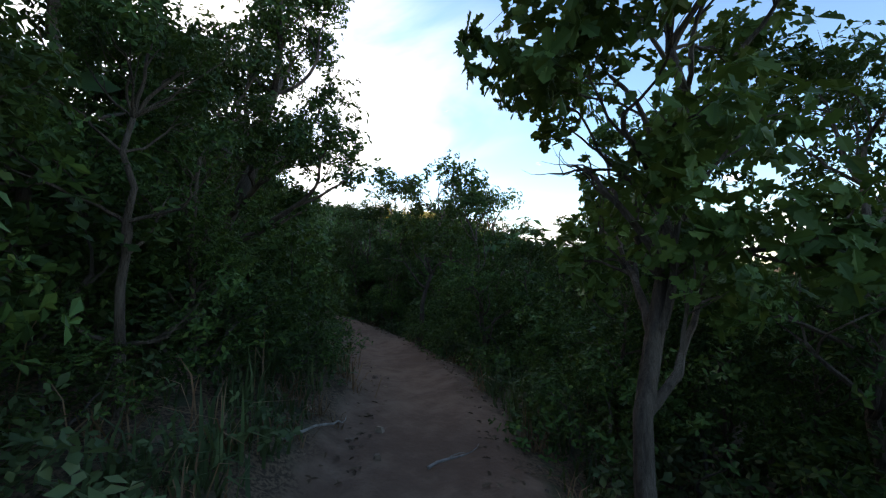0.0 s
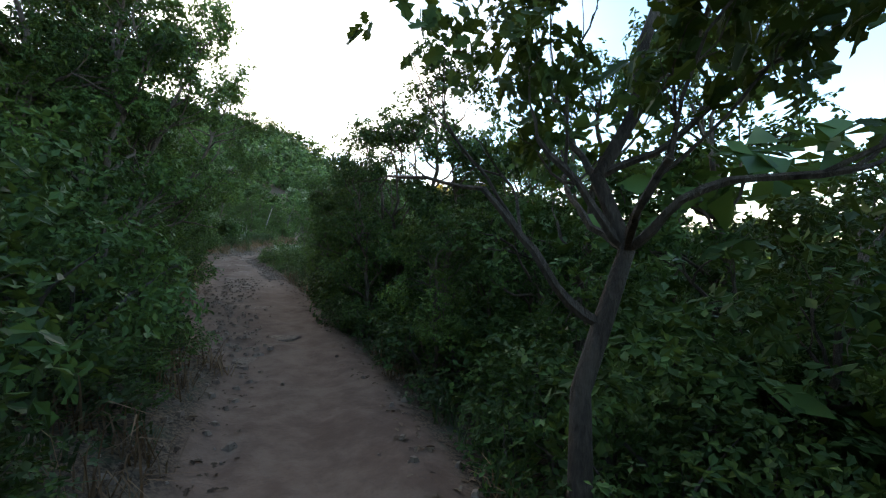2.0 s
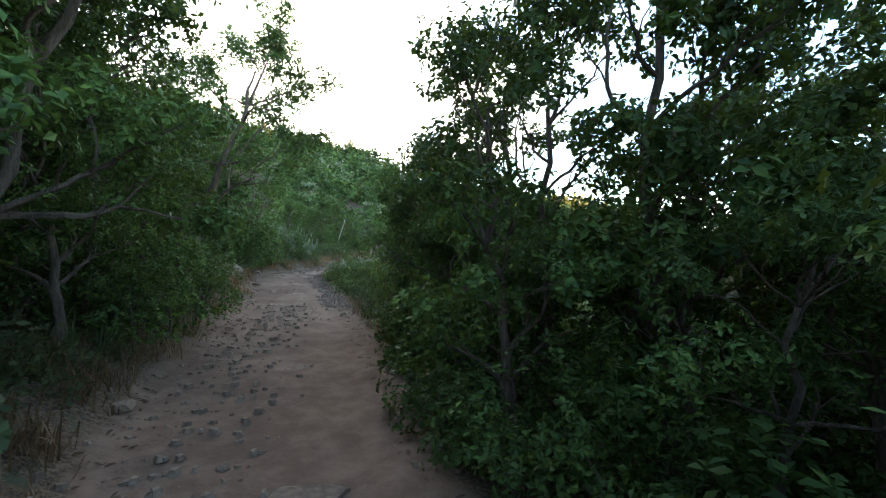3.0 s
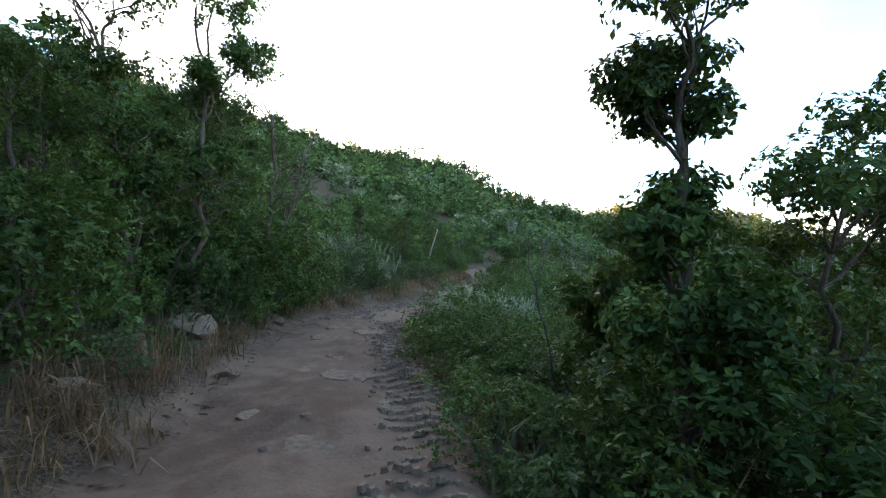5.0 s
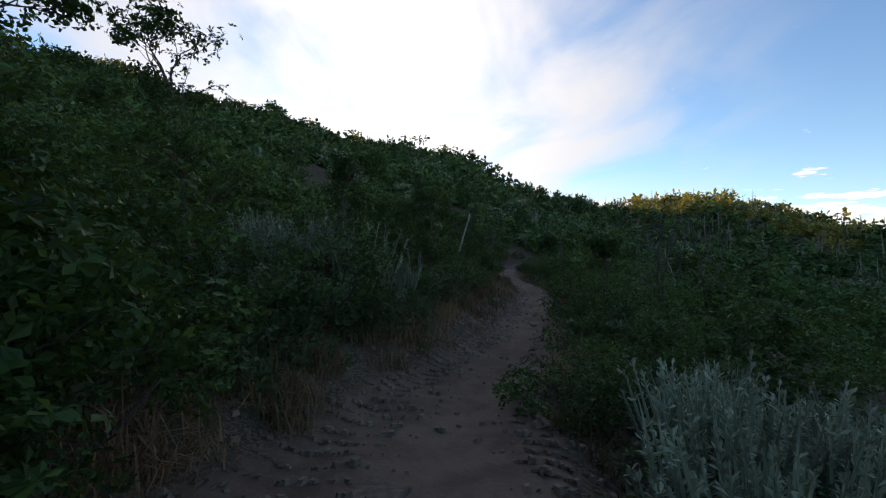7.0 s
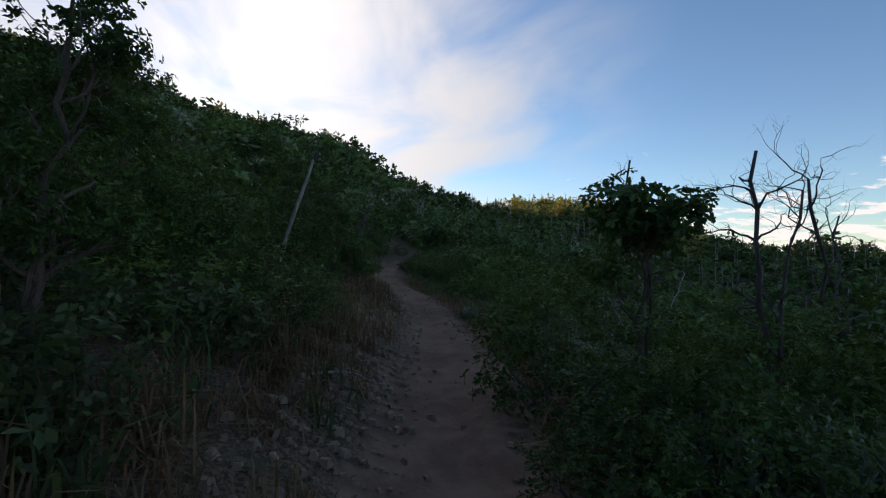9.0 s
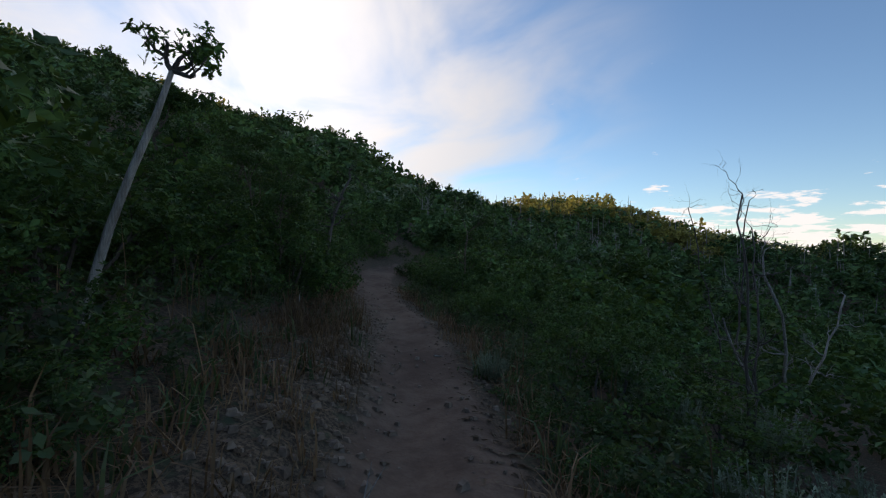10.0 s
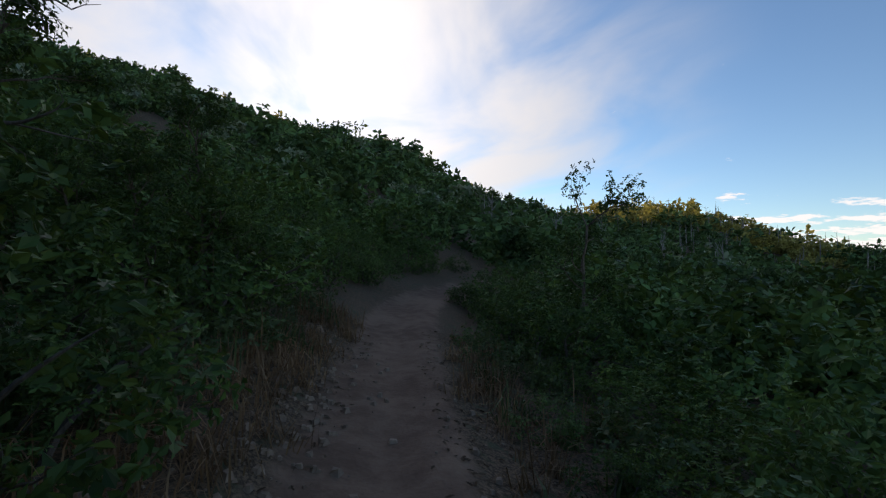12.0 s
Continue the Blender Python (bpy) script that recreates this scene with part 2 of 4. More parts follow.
def table(rows, y):
    return np.interp(y, [r[0] for r in rows], [r[1] for r in rows])


# half widths of the bare trail along its length: y, metres
LEFT_EDGE = [(-5, .45), (0, .42), (1.6, .44), (2.6, .36), (6, .46), (7.5, .48), (8.2, .76), (8.8, .95), (9.8, 1.1), (10.5, 1.08), (12, 1.0), (14.2, 1.15), (15.5, 1.1), (17, 1.02), (18.2, .86), (19, .62), (20.1, .48), (21.7, .3), (23.4, .25), (24.5, .3), (26.1, .16), (27.1, .16), (28.5, .26), (30.2, .38), (31, .34), (33, .34), (38, .4)]
RIGHT_EDGE = [(-5, .40), (0, .31), (1.7, .29), (2.6, .33), (4.6, .42), (6, .40), (6.9, .35), (8.3, .30), (8.8, .23), (11, .2), (13, .16), (15.3, .18), (16.2, .16), (17.2, .26), (17.6, .40), (19, .42), (20, .32), (21.6, .24), (22.7, .3), (24.3, .38), (26.4, .32), (28.5, .25), (30, .24), (31, .24), (33, .3), (38, .35)]
# strips of gravel and straw between the tread and the bushes
LEFT_SHOULDER = [(-5, .05), (18, .1), (20, .15), (21.7, .35), (22.8, .48), (24, .45), (25.5, .6), (27, .72), (29, .55), (31, .35), (33, .3), (38, .15)]
RIGHT_SHOULDER = [(-5, .05), (18, .08), (24, .1), (26.2, .25), (27.5, .3), (29, .6), (30.1, .55), (31.7, .4), (33, .25), (38, .1)]


def tread_at(side, ty, away):
    """1 on the trodden trail, falling to 0 beside it."""
    edge = np.where(side < 0, table(LEFT_EDGE, ty), table(RIGHT_EDGE, ty))
    return smooth(0.35, -0.1, np.abs(side) - edge) * smooth(0.6, 0.2, away - np.abs(side))


def worn(x, y, side, ty, away):
    """Worn hollows, loose ripples and low ledges in the dirt of the trail."""
    z = 0.010 * lumps(x, y, 0.33, 11) + 0.012 * lumps(x, y, 0.9, 12)
    phase = y * 1.35 + 0.8 * lumps(x, y, 0.8, 14) + 0.25 * lumps(x, y, 0.3, 15)
    riser = phase - np.floor(phase)
    rocky = np.interp(y, [6.5, 8, 12, 13.5, 18, 19], [0, .5, .5, 1, 1, 0]) * smooth(-0.25, 0.35, lumps(x, y, 1.1, 16))
    return tread_at(side, ty, away) * (z + rocky * 0.06 * (smooth(0.0, 0.16, riser) * (1 - 0.9 * riser) - 0.35))


def ground_z(x, y):
    x, y = np.atleast_1d(np.asarray(x, float)), np.atleast_1d(np.asarray(y, float))
    side, level, k = trail_at(x, y)
    away = AWAY[0]
    ty = TRAIL[k, 1]
    d = np.abs(side)
    le, re = table(LEFT_EDGE, ty), table(RIGHT_EDGE, ty)
    off_l, off_r = np.maximum(d - le, 0), np.maximum(d - re, 0)
    left = 0.10 * smooth(0, 0.45, off_l) + 0.27 * off_l
    right = -0.05 * smooth(0, 0.5, off_r) - 0.21 * np.minimum(off_r, 14)
    near = level + np.where(side < 0, left, right)
    near = near - 0.03 * smooth(0.5, 0.0, d / 0.5) + 0.035 * lumps(x, y, 1.6, 3) * smooth(0.1, 1.5, d) + 0.012 * lumps(x, y, 0.5, 5)
    dx, dy = x - VIEW[0], y - VIEW[1]
    r, az = np.hypot(dx, dy), np.degrees(np.arctan2(-dx, dy))
    up = np.interp(az, SKYLINE_AZ, SKYLINE_UP)
    top = RIDGE * up - 1.3
    q = np.clip(r / RIDGE, 0, 1.0)
    far = top * q ** (1.25 + 0.6 * smooth(0.2, 0.08, up)) - 6.5 * smooth(0.19, 0.05, up) * np.sin(np.pi * np.clip(r / 85, 0, 1)) ** 1.3
    far = far + 0.7 * lumps(x, y, 26, 8) * smooth(0.05, 0.5, q)
    far = np.where(r > RIDGE, far - (r - RIDGE) * 0.12, far)
    far = np.maximum(far, -7.0)
    w = smooth(5, 30, away)
    return near * (1 - w) + far * w + worn(x, y, side, ty, away)


def at_ground(x, y):
    return float(ground_z(x, y)[0])


def mesh_object(name, verts, faces, mats, parent=None, label="", smooth_faces=False, which=None):
    me = bpy.data.meshes.new(name)
    me.from_pydata(verts if isinstance(verts, list) else np.asarray(verts).tolist(), [], faces if isinstance(faces, list) else np.asarray(faces).tolist())
    for m in mats if isinstance(mats, (list, tuple)) else [mats]:
        me.materials.append(m)
    if which is not None:
        me.polygons.foreach_set("material_index", np.asarray(which, np.int32))
    if smooth_faces:
        me.polygons.foreach_set("use_smooth", np.ones(len(me.polygons), bool))
    me.update()
    ob = new(name, me)
    ob.parent = parent
    if label:
        tagged(ob, label)
    return ob


def steps(lo, hi, fine, far_lo, far_hi, growth):
    """Grid lines, fine between lo and hi and wider and wider out to far_lo and far_hi."""
    mid = list(np.arange(lo, hi + fine / 2, fine))
    for sign, limit in ((1, far_hi), (-1, far_lo)):
        gap, v = fine, mid[-1] if sign > 0 else mid[0]
        while (v - limit) * sign < 0:
            gap *= growth
            v += gap * sign
            mid = mid + [v] if sign > 0 else [v] + mid
    return np.array(mid)


def build_ground():
    gx, gy = steps(-0.6, 8.6, 0.095, -2600, 2600, 1.11), steps(-0.6, 32.0, 0.07, -2600, 2600, 1.11)
    xx, yy = np.meshgrid(gx, gy)
    x, y = xx.ravel(), yy.ravel()
    z = ground_z(x, y)
    side, _, k = trail_at(x, y)
    tread = tread_at(side, TRAIL[k, 1], AWAY[0])
    n, m = len(gx), len(gy)
    i = (np.arange(m - 1)[:, None] * n + np.arange(n - 1)[None]).ravel()
    faces = np.stack([i, i + 1, i + n + 1, i + n], 1)
    ob = mesh_object("ground", np.stack([x, y, z], 1), faces, SOIL, smooth_faces=True)
    ob.data.attributes.new("tread", "FLOAT", "POINT").data.foreach_set("value", tread.astype(np.float32))
    return tagged(ob, "hillside with a worn dusty dirt trail along it", "ground", kind="structure")


ground = build_ground()


# ============ plant shapes ============
def tube(points, radii, sides=6):
    """A tapered, closed tube along points."""
    p, r = np.asarray(points, float), np.asarray(radii, float)
    t = np.gradient(p, axis=0)
    t /= np.linalg.norm(t, axis=1)[:, None] + 1e-9
    u = np.cross(t, [0.31, 0.95, 0.05])
    u /= np.linalg.norm(u, axis=1)[:, None] + 1e-9
    v = np.cross(t, u)
    a = np.arange(sides) * 2 * np.pi / sides
    ring = p[:, None] + r[:, None, None] * (np.cos(a)[None, :, None] * u[:, None] + np.sin(a)[None, :, None] * v[:, None])
    faces = []
    for i in range(len(p) - 1):
        for j in range(sides):
            k = (j + 1) % sides
            faces.append((i * sides + j, i * sides + k, (i + 1) * sides + k, (i + 1) * sides + j))
    faces.append(tuple(range((len(p) - 1) * sides, len(p) * sides)))
    return ring.reshape(-1, 3), faces


class Heap:
    """Collects pieces into one mesh."""

    def __init__(self):
        self.v, self.f, self.n = [], [], 0

    def add(self, v, f):
        self.f += [tuple(i + self.n for i in face) for face in f]
        self.v.append(np.asarray(v, float))
        self.n += len(v)

    def verts(self):
        return np.concatenate(self.v)


def branch_out(rng, start, way, length, radius, depth, heap, tips, bend=0.35, kids=3, lift=0.25, sides=6, spread=0.8):
    """A limb that wanders, tapers and forks; its fine ends are noted in tips."""
    steps_n = min(max(3 if depth == 0 else 4, int(length / 0.05)), 12 if depth > 1 else 6)
    pts, d = [np.array(start, float)], np.array(way, float) / np.linalg.norm(way)
    for _ in range(steps_n):
        d = d + rng.normal(0, bend / math.sqrt(steps_n), 3) + np.array([0, 0, lift / steps_n])
        d /= np.linalg.norm(d)
        pts.append(pts[-1] + d * length / steps_n)
    pts = np.array(pts)
    end = radius * (0.55 if depth else 0.25)
    heap.add(*tube(pts, np.linspace(radius, end, len(pts)) * rng.uniform(0.9, 1.1, len(pts)), max(3, sides)))
    if depth == 0:
        tips.append((pts[-1], d))
        tips.append((pts[len(pts) // 2], d))
        return
    for i in range(kids):
        k = len(pts) - 1 if i == 0 else rng.randint(len(pts) // 2, len(pts))
        turn = rng.normal(0, 1, 3)
        turn -= turn.dot(d) * d
        turn /= np.linalg.norm(turn) + 1e-9
        branch_out(rng, pts[k], d + turn * rng.uniform(0.45, 1.1) * spread, length * rng.uniform(0.5, 0.78), end * rng.uniform(0.6, 0.9),
                   depth - 1, heap, tips, bend, kids, lift, sides - 1, spread)


LOBED = np.array([(0, 0), (.09, .14), (.24, .30), (.14, .40), (.33, .58), (.17, .68), (.21, .86), (0, 1.0)])
PLAIN = np.array([(0, 0), (.30, .60), (0, 1.0)])


def leaves(rng, places, outward, size, lobed=True, up=0.3, jitter=0.35, scatter=0.8, wide=0.95):
    """One leaf at each place: two halves folded along the middle rib."""
    half = LOBED if lobed else PLAIN
    n, k = len(places), len(half)
    if scatter > 0.5 and up < 1:
        # five leaves spread from each twig's end
        first = np.arange(n) // 5 * 5
        places = np.asarray(places, float)[first] + rng.normal(0, 0.12 * size, (n, 3))
        axis = np.asarray(outward, float) / (np.linalg.norm(outward, axis=1)[:, None] + 1e-9) + rng.normal(0, 0.35, (n, 3)) * 0.4 + np.array([0, 0, up * 1.6])
        axis = axis[first] + rng.normal(0, 0.22, (n, 3))
        axis /= np.linalg.norm(axis, axis=1)[:, None] + 1e-9
        u = np.cross(axis, [0.31, 0.83, 0.46])
        u /= np.linalg.norm(u, axis=1)[:, None] + 1e-9
        turn = (np.arange(n) % 5 * 1.257 + rng.normal(0, 0.35, n))[:, None]
        along = axis * rng.uniform(0.1, 1.0, (n, 1)) + u * np.cos(turn) + np.cross(axis, u) * np.sin(turn)
        nrm = axis + rng.normal(0, 0.3, (n, 3))
    else:
        nrm = np.asarray(outward, float) * (0.85 if scatter > 0.5 else 0.0) + rng.normal(0, 0.45, (n, 3)) + np.array([0, 0, up])
        along = np.asarray(outward, float) + rng.normal(0, scatter, (n, 3))
    nrm /= np.linalg.norm(nrm, axis=1)[:, None] + 1e-9
    along -= (along * nrm).sum(1)[:, None] * nrm
    along /= np.linalg.norm(along, axis=1)[:, None] + 1e-9
    across = np.cross(along, nrm)
    s = size * rng.uniform(1 - jitter, 1 + jitter, n)
    fold, droop = rng.uniform(0.1, 0.45, n), rng.uniform(-0.1, 0.35, n)
    verts = np.empty((n, 2 * k - 2, 3))
    outline = [(x, y) for x, y in half] + [(-x, y) for x, y in half[1:-1]]
    for j, (x, y) in enumerate(outline):
        lift = abs(x) * fold - y * y * droop
        verts[:, j] = places + s[:, None] * (across * x * wide + along * y + nrm * lift[:, None])
    a = list(range(k))
    b = [0] + [k + i for i in range(k - 2)] + [k - 1]
    base = np.arange(n)[:, None] * (2 * k - 2)
    faces = np.concatenate([base + np.array(a)[None], base + np.array(b[::-1])[None]]).tolist()
    return verts.reshape(-1, 3), faces


def blob_points(rng, n, centres, radii, shell=0.75):
    """Places scattered in and on lumps, with their outward ways."""
    k = rng.choice(len(centres), n, p=np.asarray(radii) ** 2 / np.sum(np.asarray(radii) ** 2))
    d = rng.normal(0, 1, (n, 3))
    d /= np.linalg.norm(d, axis=1)[:, None]
    r = rng.uniform(shell ** 3, 1.15, n) ** (1 / 3) * rng.uniform(0.75, 1.2, n)
    return np.asarray(centres)[k] + d * (np.asarray(radii)[k] * r)[:, None] * np.array([1, 1, 0.8]), d


def thing(name, label, category, group="", kind=""):
    ob = new(name)
    ob.empty_display_size = 0.1
    return tagged(ob, label, category, group, kind)


class Stock:
    """Finished plants of one kind, set out again and again as copies."""

    def __init__(self, *makers):
        self.items = [[make, None] for make in makers]

    def put(self, which, m, label=""):
        item = self.items[which % len(self.items)]
        if item[1] is None:
            item[1] = item[0]()
            item[1].matrix_basis = m
            ob = item[1]
        else:
            ob = copy_thing(item[1], m)
        if label:
            ob["label"] = label
        return ob


def placed(x, y, turn=0.0, scale=1.0, wide=1.0, sink=0.03, lean=(0, 0)):
    return pose(x, y, at_ground(x, y) - sink, lean[0], lean[1], turn) @ Matrix.Diagonal((scale * wide, scale * wide, scale, 1))


def make_shrub(seed, count, size, lobed, mat, label, tall=1.0, name="oak_shrub"):
    """A bushy scrub oak about 1 m high: stems from the ground and a lumpy, open crown."""
    rng = np.random.RandomState(seed)
    root = thing(name, label, "shrub")
    tips = []
    for i in range(4):
        a, stem = i * 1.57 + rng.uniform(-.5, .5), Heap()
        branch_out(rng, (0.10 * math.cos(a), 0.10 * math.sin(a), -0.05), (0.55 * math.cos(a), 0.55 * math.sin(a), 1.1), 0.5 * tall, 0.016, 1,
                   stem, tips, 0.4, 2, 0.25, 5)
        mesh_object("stem", stem.verts(), stem.f, TWIG, root)
    spots = np.array([t[0] for t in tips])
    extra = rng.normal(0, 1, (34, 3))
    extra /= np.linalg.norm(extra, axis=1)[:, None]
    extra = np.abs(extra) * np.sign(extra) * [0.5, 0.5, 0.42 * tall] + [0, 0, 0.46 * tall]
    extra[:, 2] = np.maximum(extra[:, 2], 0.08)
    spots = np.concatenate([spots[rng.permutation(len(spots))[:26]], extra])
    radii = rng.uniform(0.09, 0.21, len(spots))
    p, out = blob_points(rng, count, spots, radii, 0.35)
    p[:, 2] = np.maximum(p[:, 2], 0.03 + 0.05 * rng.rand(len(p)))
    # shoots that stand out of the outline
    sp, so = [], []
    for i in range(16):
        a, h = rng.uniform(0, 6.28), rng.uniform(0.75, 0.98) * tall
        q = np.array([math.cos(a) * 0.38 * rng.rand(), math.sin(a) * 0.38 * rng.rand(), h])
        d = np.array([rng.normal(0, .25), rng.normal(0, .25), 1.0])
        for j in range(9):
            sp.append(q + d * 0.028 * j + rng.normal(0, 0.018, 3))
            so.append(rng.normal(0, 1, 3) + d * 0.6)
    p, out = np.concatenate([p, sp]), np.concatenate([out, so])
    v, f = leaves(rng, p, out, size, lobed)
    mesh_object("crown", v, f, mat, root)
    return root


def make_sage(seed, label="grey-green sagebrush with upright pale flower spikes"):
    """Sagebrush: a low dense cushion and many upright spikes."""
    rng = np.random.RandomState(seed)
    root = thing("sagebrush", label, "shrub", "sagebrush beside the trail")
    for i in range(4):
        a = i * 1.57 + rng.uniform(-.5, .5)
        q = np.array([math.cos(a), math.sin(a), 0]) * 0.3
        mesh_object("stem", *tube([q * 0.25 + [0, 0, -.03], q * 0.7 + [0, 0, 0.2], q + [0, 0, 0.42]], [0.012, 0.009, 0.004], 4), TWIG, root)
    c = rng.normal(0, 1, (24, 3)) * [0.2, 0.2, 0.09] + [0, 0, 0.27]
    p, out = blob_points(rng, 2000, c, rng.uniform(0.08, 0.16, 24), 0.3)
    p[:, 2] = np.maximum(p[:, 2], 0.03)
    v, f = leaves(rng, p, out * 0.5 + [0, 0, 0.8], 0.05, False, 0.2, wide=0.5)
    mesh_object("foliage", v, f, SAGE, root)
    spikes = Heap()
    sp, so = [], []
    for i in range(85):
        a, rad = rng.uniform(0, 6.28), 0.42 * math.sqrt(rng.rand())
        base = np.array([math.cos(a) * rad, math.sin(a) * rad, 0.30])
        d = np.array([math.cos(a) * rad * 0.5 + rng.normal(0, .08), math.sin(a) * rad * 0.5 + rng.normal(0, .08), 1.0])
        h = rng.uniform(0.30, 0.60)
        spikes.add(*tube([base, base + d * h * 0.5, base + d * h], [0.004, 0.010, 0.003], 4))
        for j in range(20):
            sp.append(base + d * h * rng.uniform(0.1, 1.0))
            so.append(d + np.array([rng.normal(0, .12), rng.normal(0, .12), 0.0]))
    v, f = leaves(rng, np.array(sp), np.array(so), 0.05, False, 0.0, scatter=0.2, wide=0.6)
    spikes.add(v, f)
    tagged(mesh_object("inflorescence", spikes.verts(), spikes.f, SAGE, root), "pale upright flower spikes", kind="stuff")
    return root


def make_tree(seed, height, lean, crown, count, label, trunk=0.05, size=0.042, bare=0.35, mat=None, kids=3, name="oak_tree", forks=None, bark=None, at=(0, 0), lobed=False):
    """A scrub oak grown to a small tree: crooked trunk, forking limbs, ragged crown.
    lean: sideways run of the trunk's top; crown: half widths of the crown."""
    rng = np.random.RandomState(seed)
    root = thing(name, label, "tree")
    heap, tips = Heap(), []
    top = np.array([lean[0], lean[1], height * 0.72])
    pts = [np.array([0, 0, -0.08])]
    for i in range(1, 10):
        f = i / 9
        pts.append(top * f * np.array([f ** 0.4, f ** 0.4, 1]) + rng.normal(0, 0.018 * height / 2, 3) * [1, 1, 0.3])
    radii = np.linspace(trunk, trunk * 0.4, 10)
    radii[0] *= 1.35
    heap.add(*tube(pts, radii * rng.uniform(0.92, 1.08, 10), 9))
    mesh_object("trunk", heap.verts(), heap.f, bark or BARK, root, smooth_faces=True)
    for i in range(forks or 7):
        limb = Heap()
        k = rng.randint(max(2, int(bare * 9)), 10)
        a = i * 2.4 + rng.uniform(-.5, .5)
        branch_out(rng, pts[k], (math.cos(a) * crown[0], math.sin(a) * crown[0], 0.45), crown[0] * rng.uniform(0.5, 0.8), radii[k] * 0.6, 2, limb, tips, 0.45, kids, 0.3, 5)
        mesh_object("limb", limb.verts(), limb.f, bark or BARK, root)
    for i in range(2):
        limb = Heap()
        branch_out(rng, pts[-1], (rng.normal(0, .4), rng.normal(0, .4), 1), height * 0.17, trunk * 0.38, 2, limb, tips, 0.4, kids, 0.3, 5)
        mesh_object("limb", limb.verts(), limb.f, bark or BARK, root)
    spots = np.array([t[0] for t in tips])
    p, out = blob_points(rng, count * 2, spots, rng.uniform(0.06, 0.17, len(spots)) * (0.6 + crown[0] * 0.55), 0.2)
    clear = hangs_clear(p[:, 0] + at[0], p[:, 1] + at[1], p[:, 2] + at_ground(*at))
    v, f = leaves(rng, p[clear], out[clear], size * 0.9, lobed, wide=1.15 if lobed else 0.95)
    mesh_object("crown", v, f, mat or OAK, root)
    return root


def hangs_clear(x, y, z):
    """Which of the places leave the way along the trail free."""
    side, level, _ = trail_at(x, y)
    return (np.abs(side) > 0.5) | (z > level + 1.35)


def make_dead_tree(seed, height, wide, stems, label, mat, boughs=8, low=0.3, name="dead_tree"):
    """A leafless tree: stems are (lean x, lean y, share of the height, radius), with crooked boughs that reach out as far as wide."""
    rng = np.random.RandomState(seed)
    root = thing(name, label, "tree")
    for lean_x, lean_y, share, radius in stems:
        heap, tips = Heap(), []
        tall = height * share * 0.88
        f = np.linspace(0, 1, 11)
        wander = np.cumsum(rng.normal(0, 0.022 * tall, (11, 2)), 0) * f[:, None]
        pts = np.stack([lean_x * tall * f + wander[:, 0], lean_y * tall * f + wander[:, 1], tall * f - 0.06], 1)
        radii = np.linspace(radius, radius * 0.4, 11)
        heap.add(*tube(pts, radii * rng.uniform(0.85, 1.15, 11), 7))
        for b in range(boughs):
            k = rng.randint(int(low * 10), 11)
            a = b * 2.4 + rng.uniform(-.6, .6)
            branch_out(rng, pts[k], (math.cos(a), math.sin(a), rng.uniform(0.5, 1.5)), wide * rng.uniform(0.3, 0.6), radii[k] * 0.62, 2, heap, tips, 0.95, 3, 0.35, 5, 0.9)
        mesh_object("stem", heap.verts(), heap.f, mat, root, smooth_faces=True)
    return root


# ============ shrubs set out along the trail ============
NEAR = Stock(*[lambda s=s, m=m, l=l: make_shrub(s, 3200, 0.039, False, m, l) for s, m, l in (
    (1, OAK, "dense dark green scrub oak bush beside the trail"), (2, OAK, "leafy scrub oak bush with lobed leaves"),
    (3, OAK_BRIGHT, "brighter green scrub oak bush with young shoots"), (4, OAK, "rounded scrub oak bush with twiggy stems"))])
SAGES = Stock(*[lambda s=s: make_sage(s) for s in (21, 22, 23)])

rng = np.random.RandomState(5)
# y along the trail: height of the brush wall behind the edge
LEFT_WALL = [(-6, 1.6), (0, 1.6), (3, 1.6), (5, 1.3), (9, 1.5), (12, 1.3), (15, 1.4), (18, 1.3), (19.5, 1.05), (22, .9), (25, 1.0), (28, 1.25), (32, 1.35), (40, 1.3)]
RIGHT_WALL = [(-6, 1.2), (0, 1.2), (3, 1.4), (5, 1.7), (9, 1.75), (11, 1.5), (12.5, .95), (15, .75), (18, .55), (21, .65), (24, .7), (27, .75), (29, .85), (32, 1.05), (40, 1.1)]


def clear_of_trail(x, y, margin):
    side, _, k = trail_at(x, y)
    ty = TRAIL[k[0], 1]
    edge = table(LEFT_EDGE, ty) if side[0] < 0 else table(RIGHT_EDGE, ty)
    edge += table(LEFT_SHOULDER, ty) if side[0] < 0 else table(RIGHT_SHOULDER, ty)
    return abs(side[0]) - edge > margin


def put_clear(stock, which, x, y, h, wide, reach=0.27):
    """Set out a bush, moved outward as far as it takes to leave the trail free."""
    for _ in range(12):
        if clear_of_trail(x, y, reach * wide * h - 0.12):
            break
        side, _, k = trail_at(x, y)
        sign = 1 if side[0] > 0 else -1
        x, y = x + _tan[k[0], 1] * 0.08 * sign, y - _tan[k[0], 0] * 0.08 * sign
    stock.put(which, placed(x, y, rng.uniform(0, 360), h, wide))


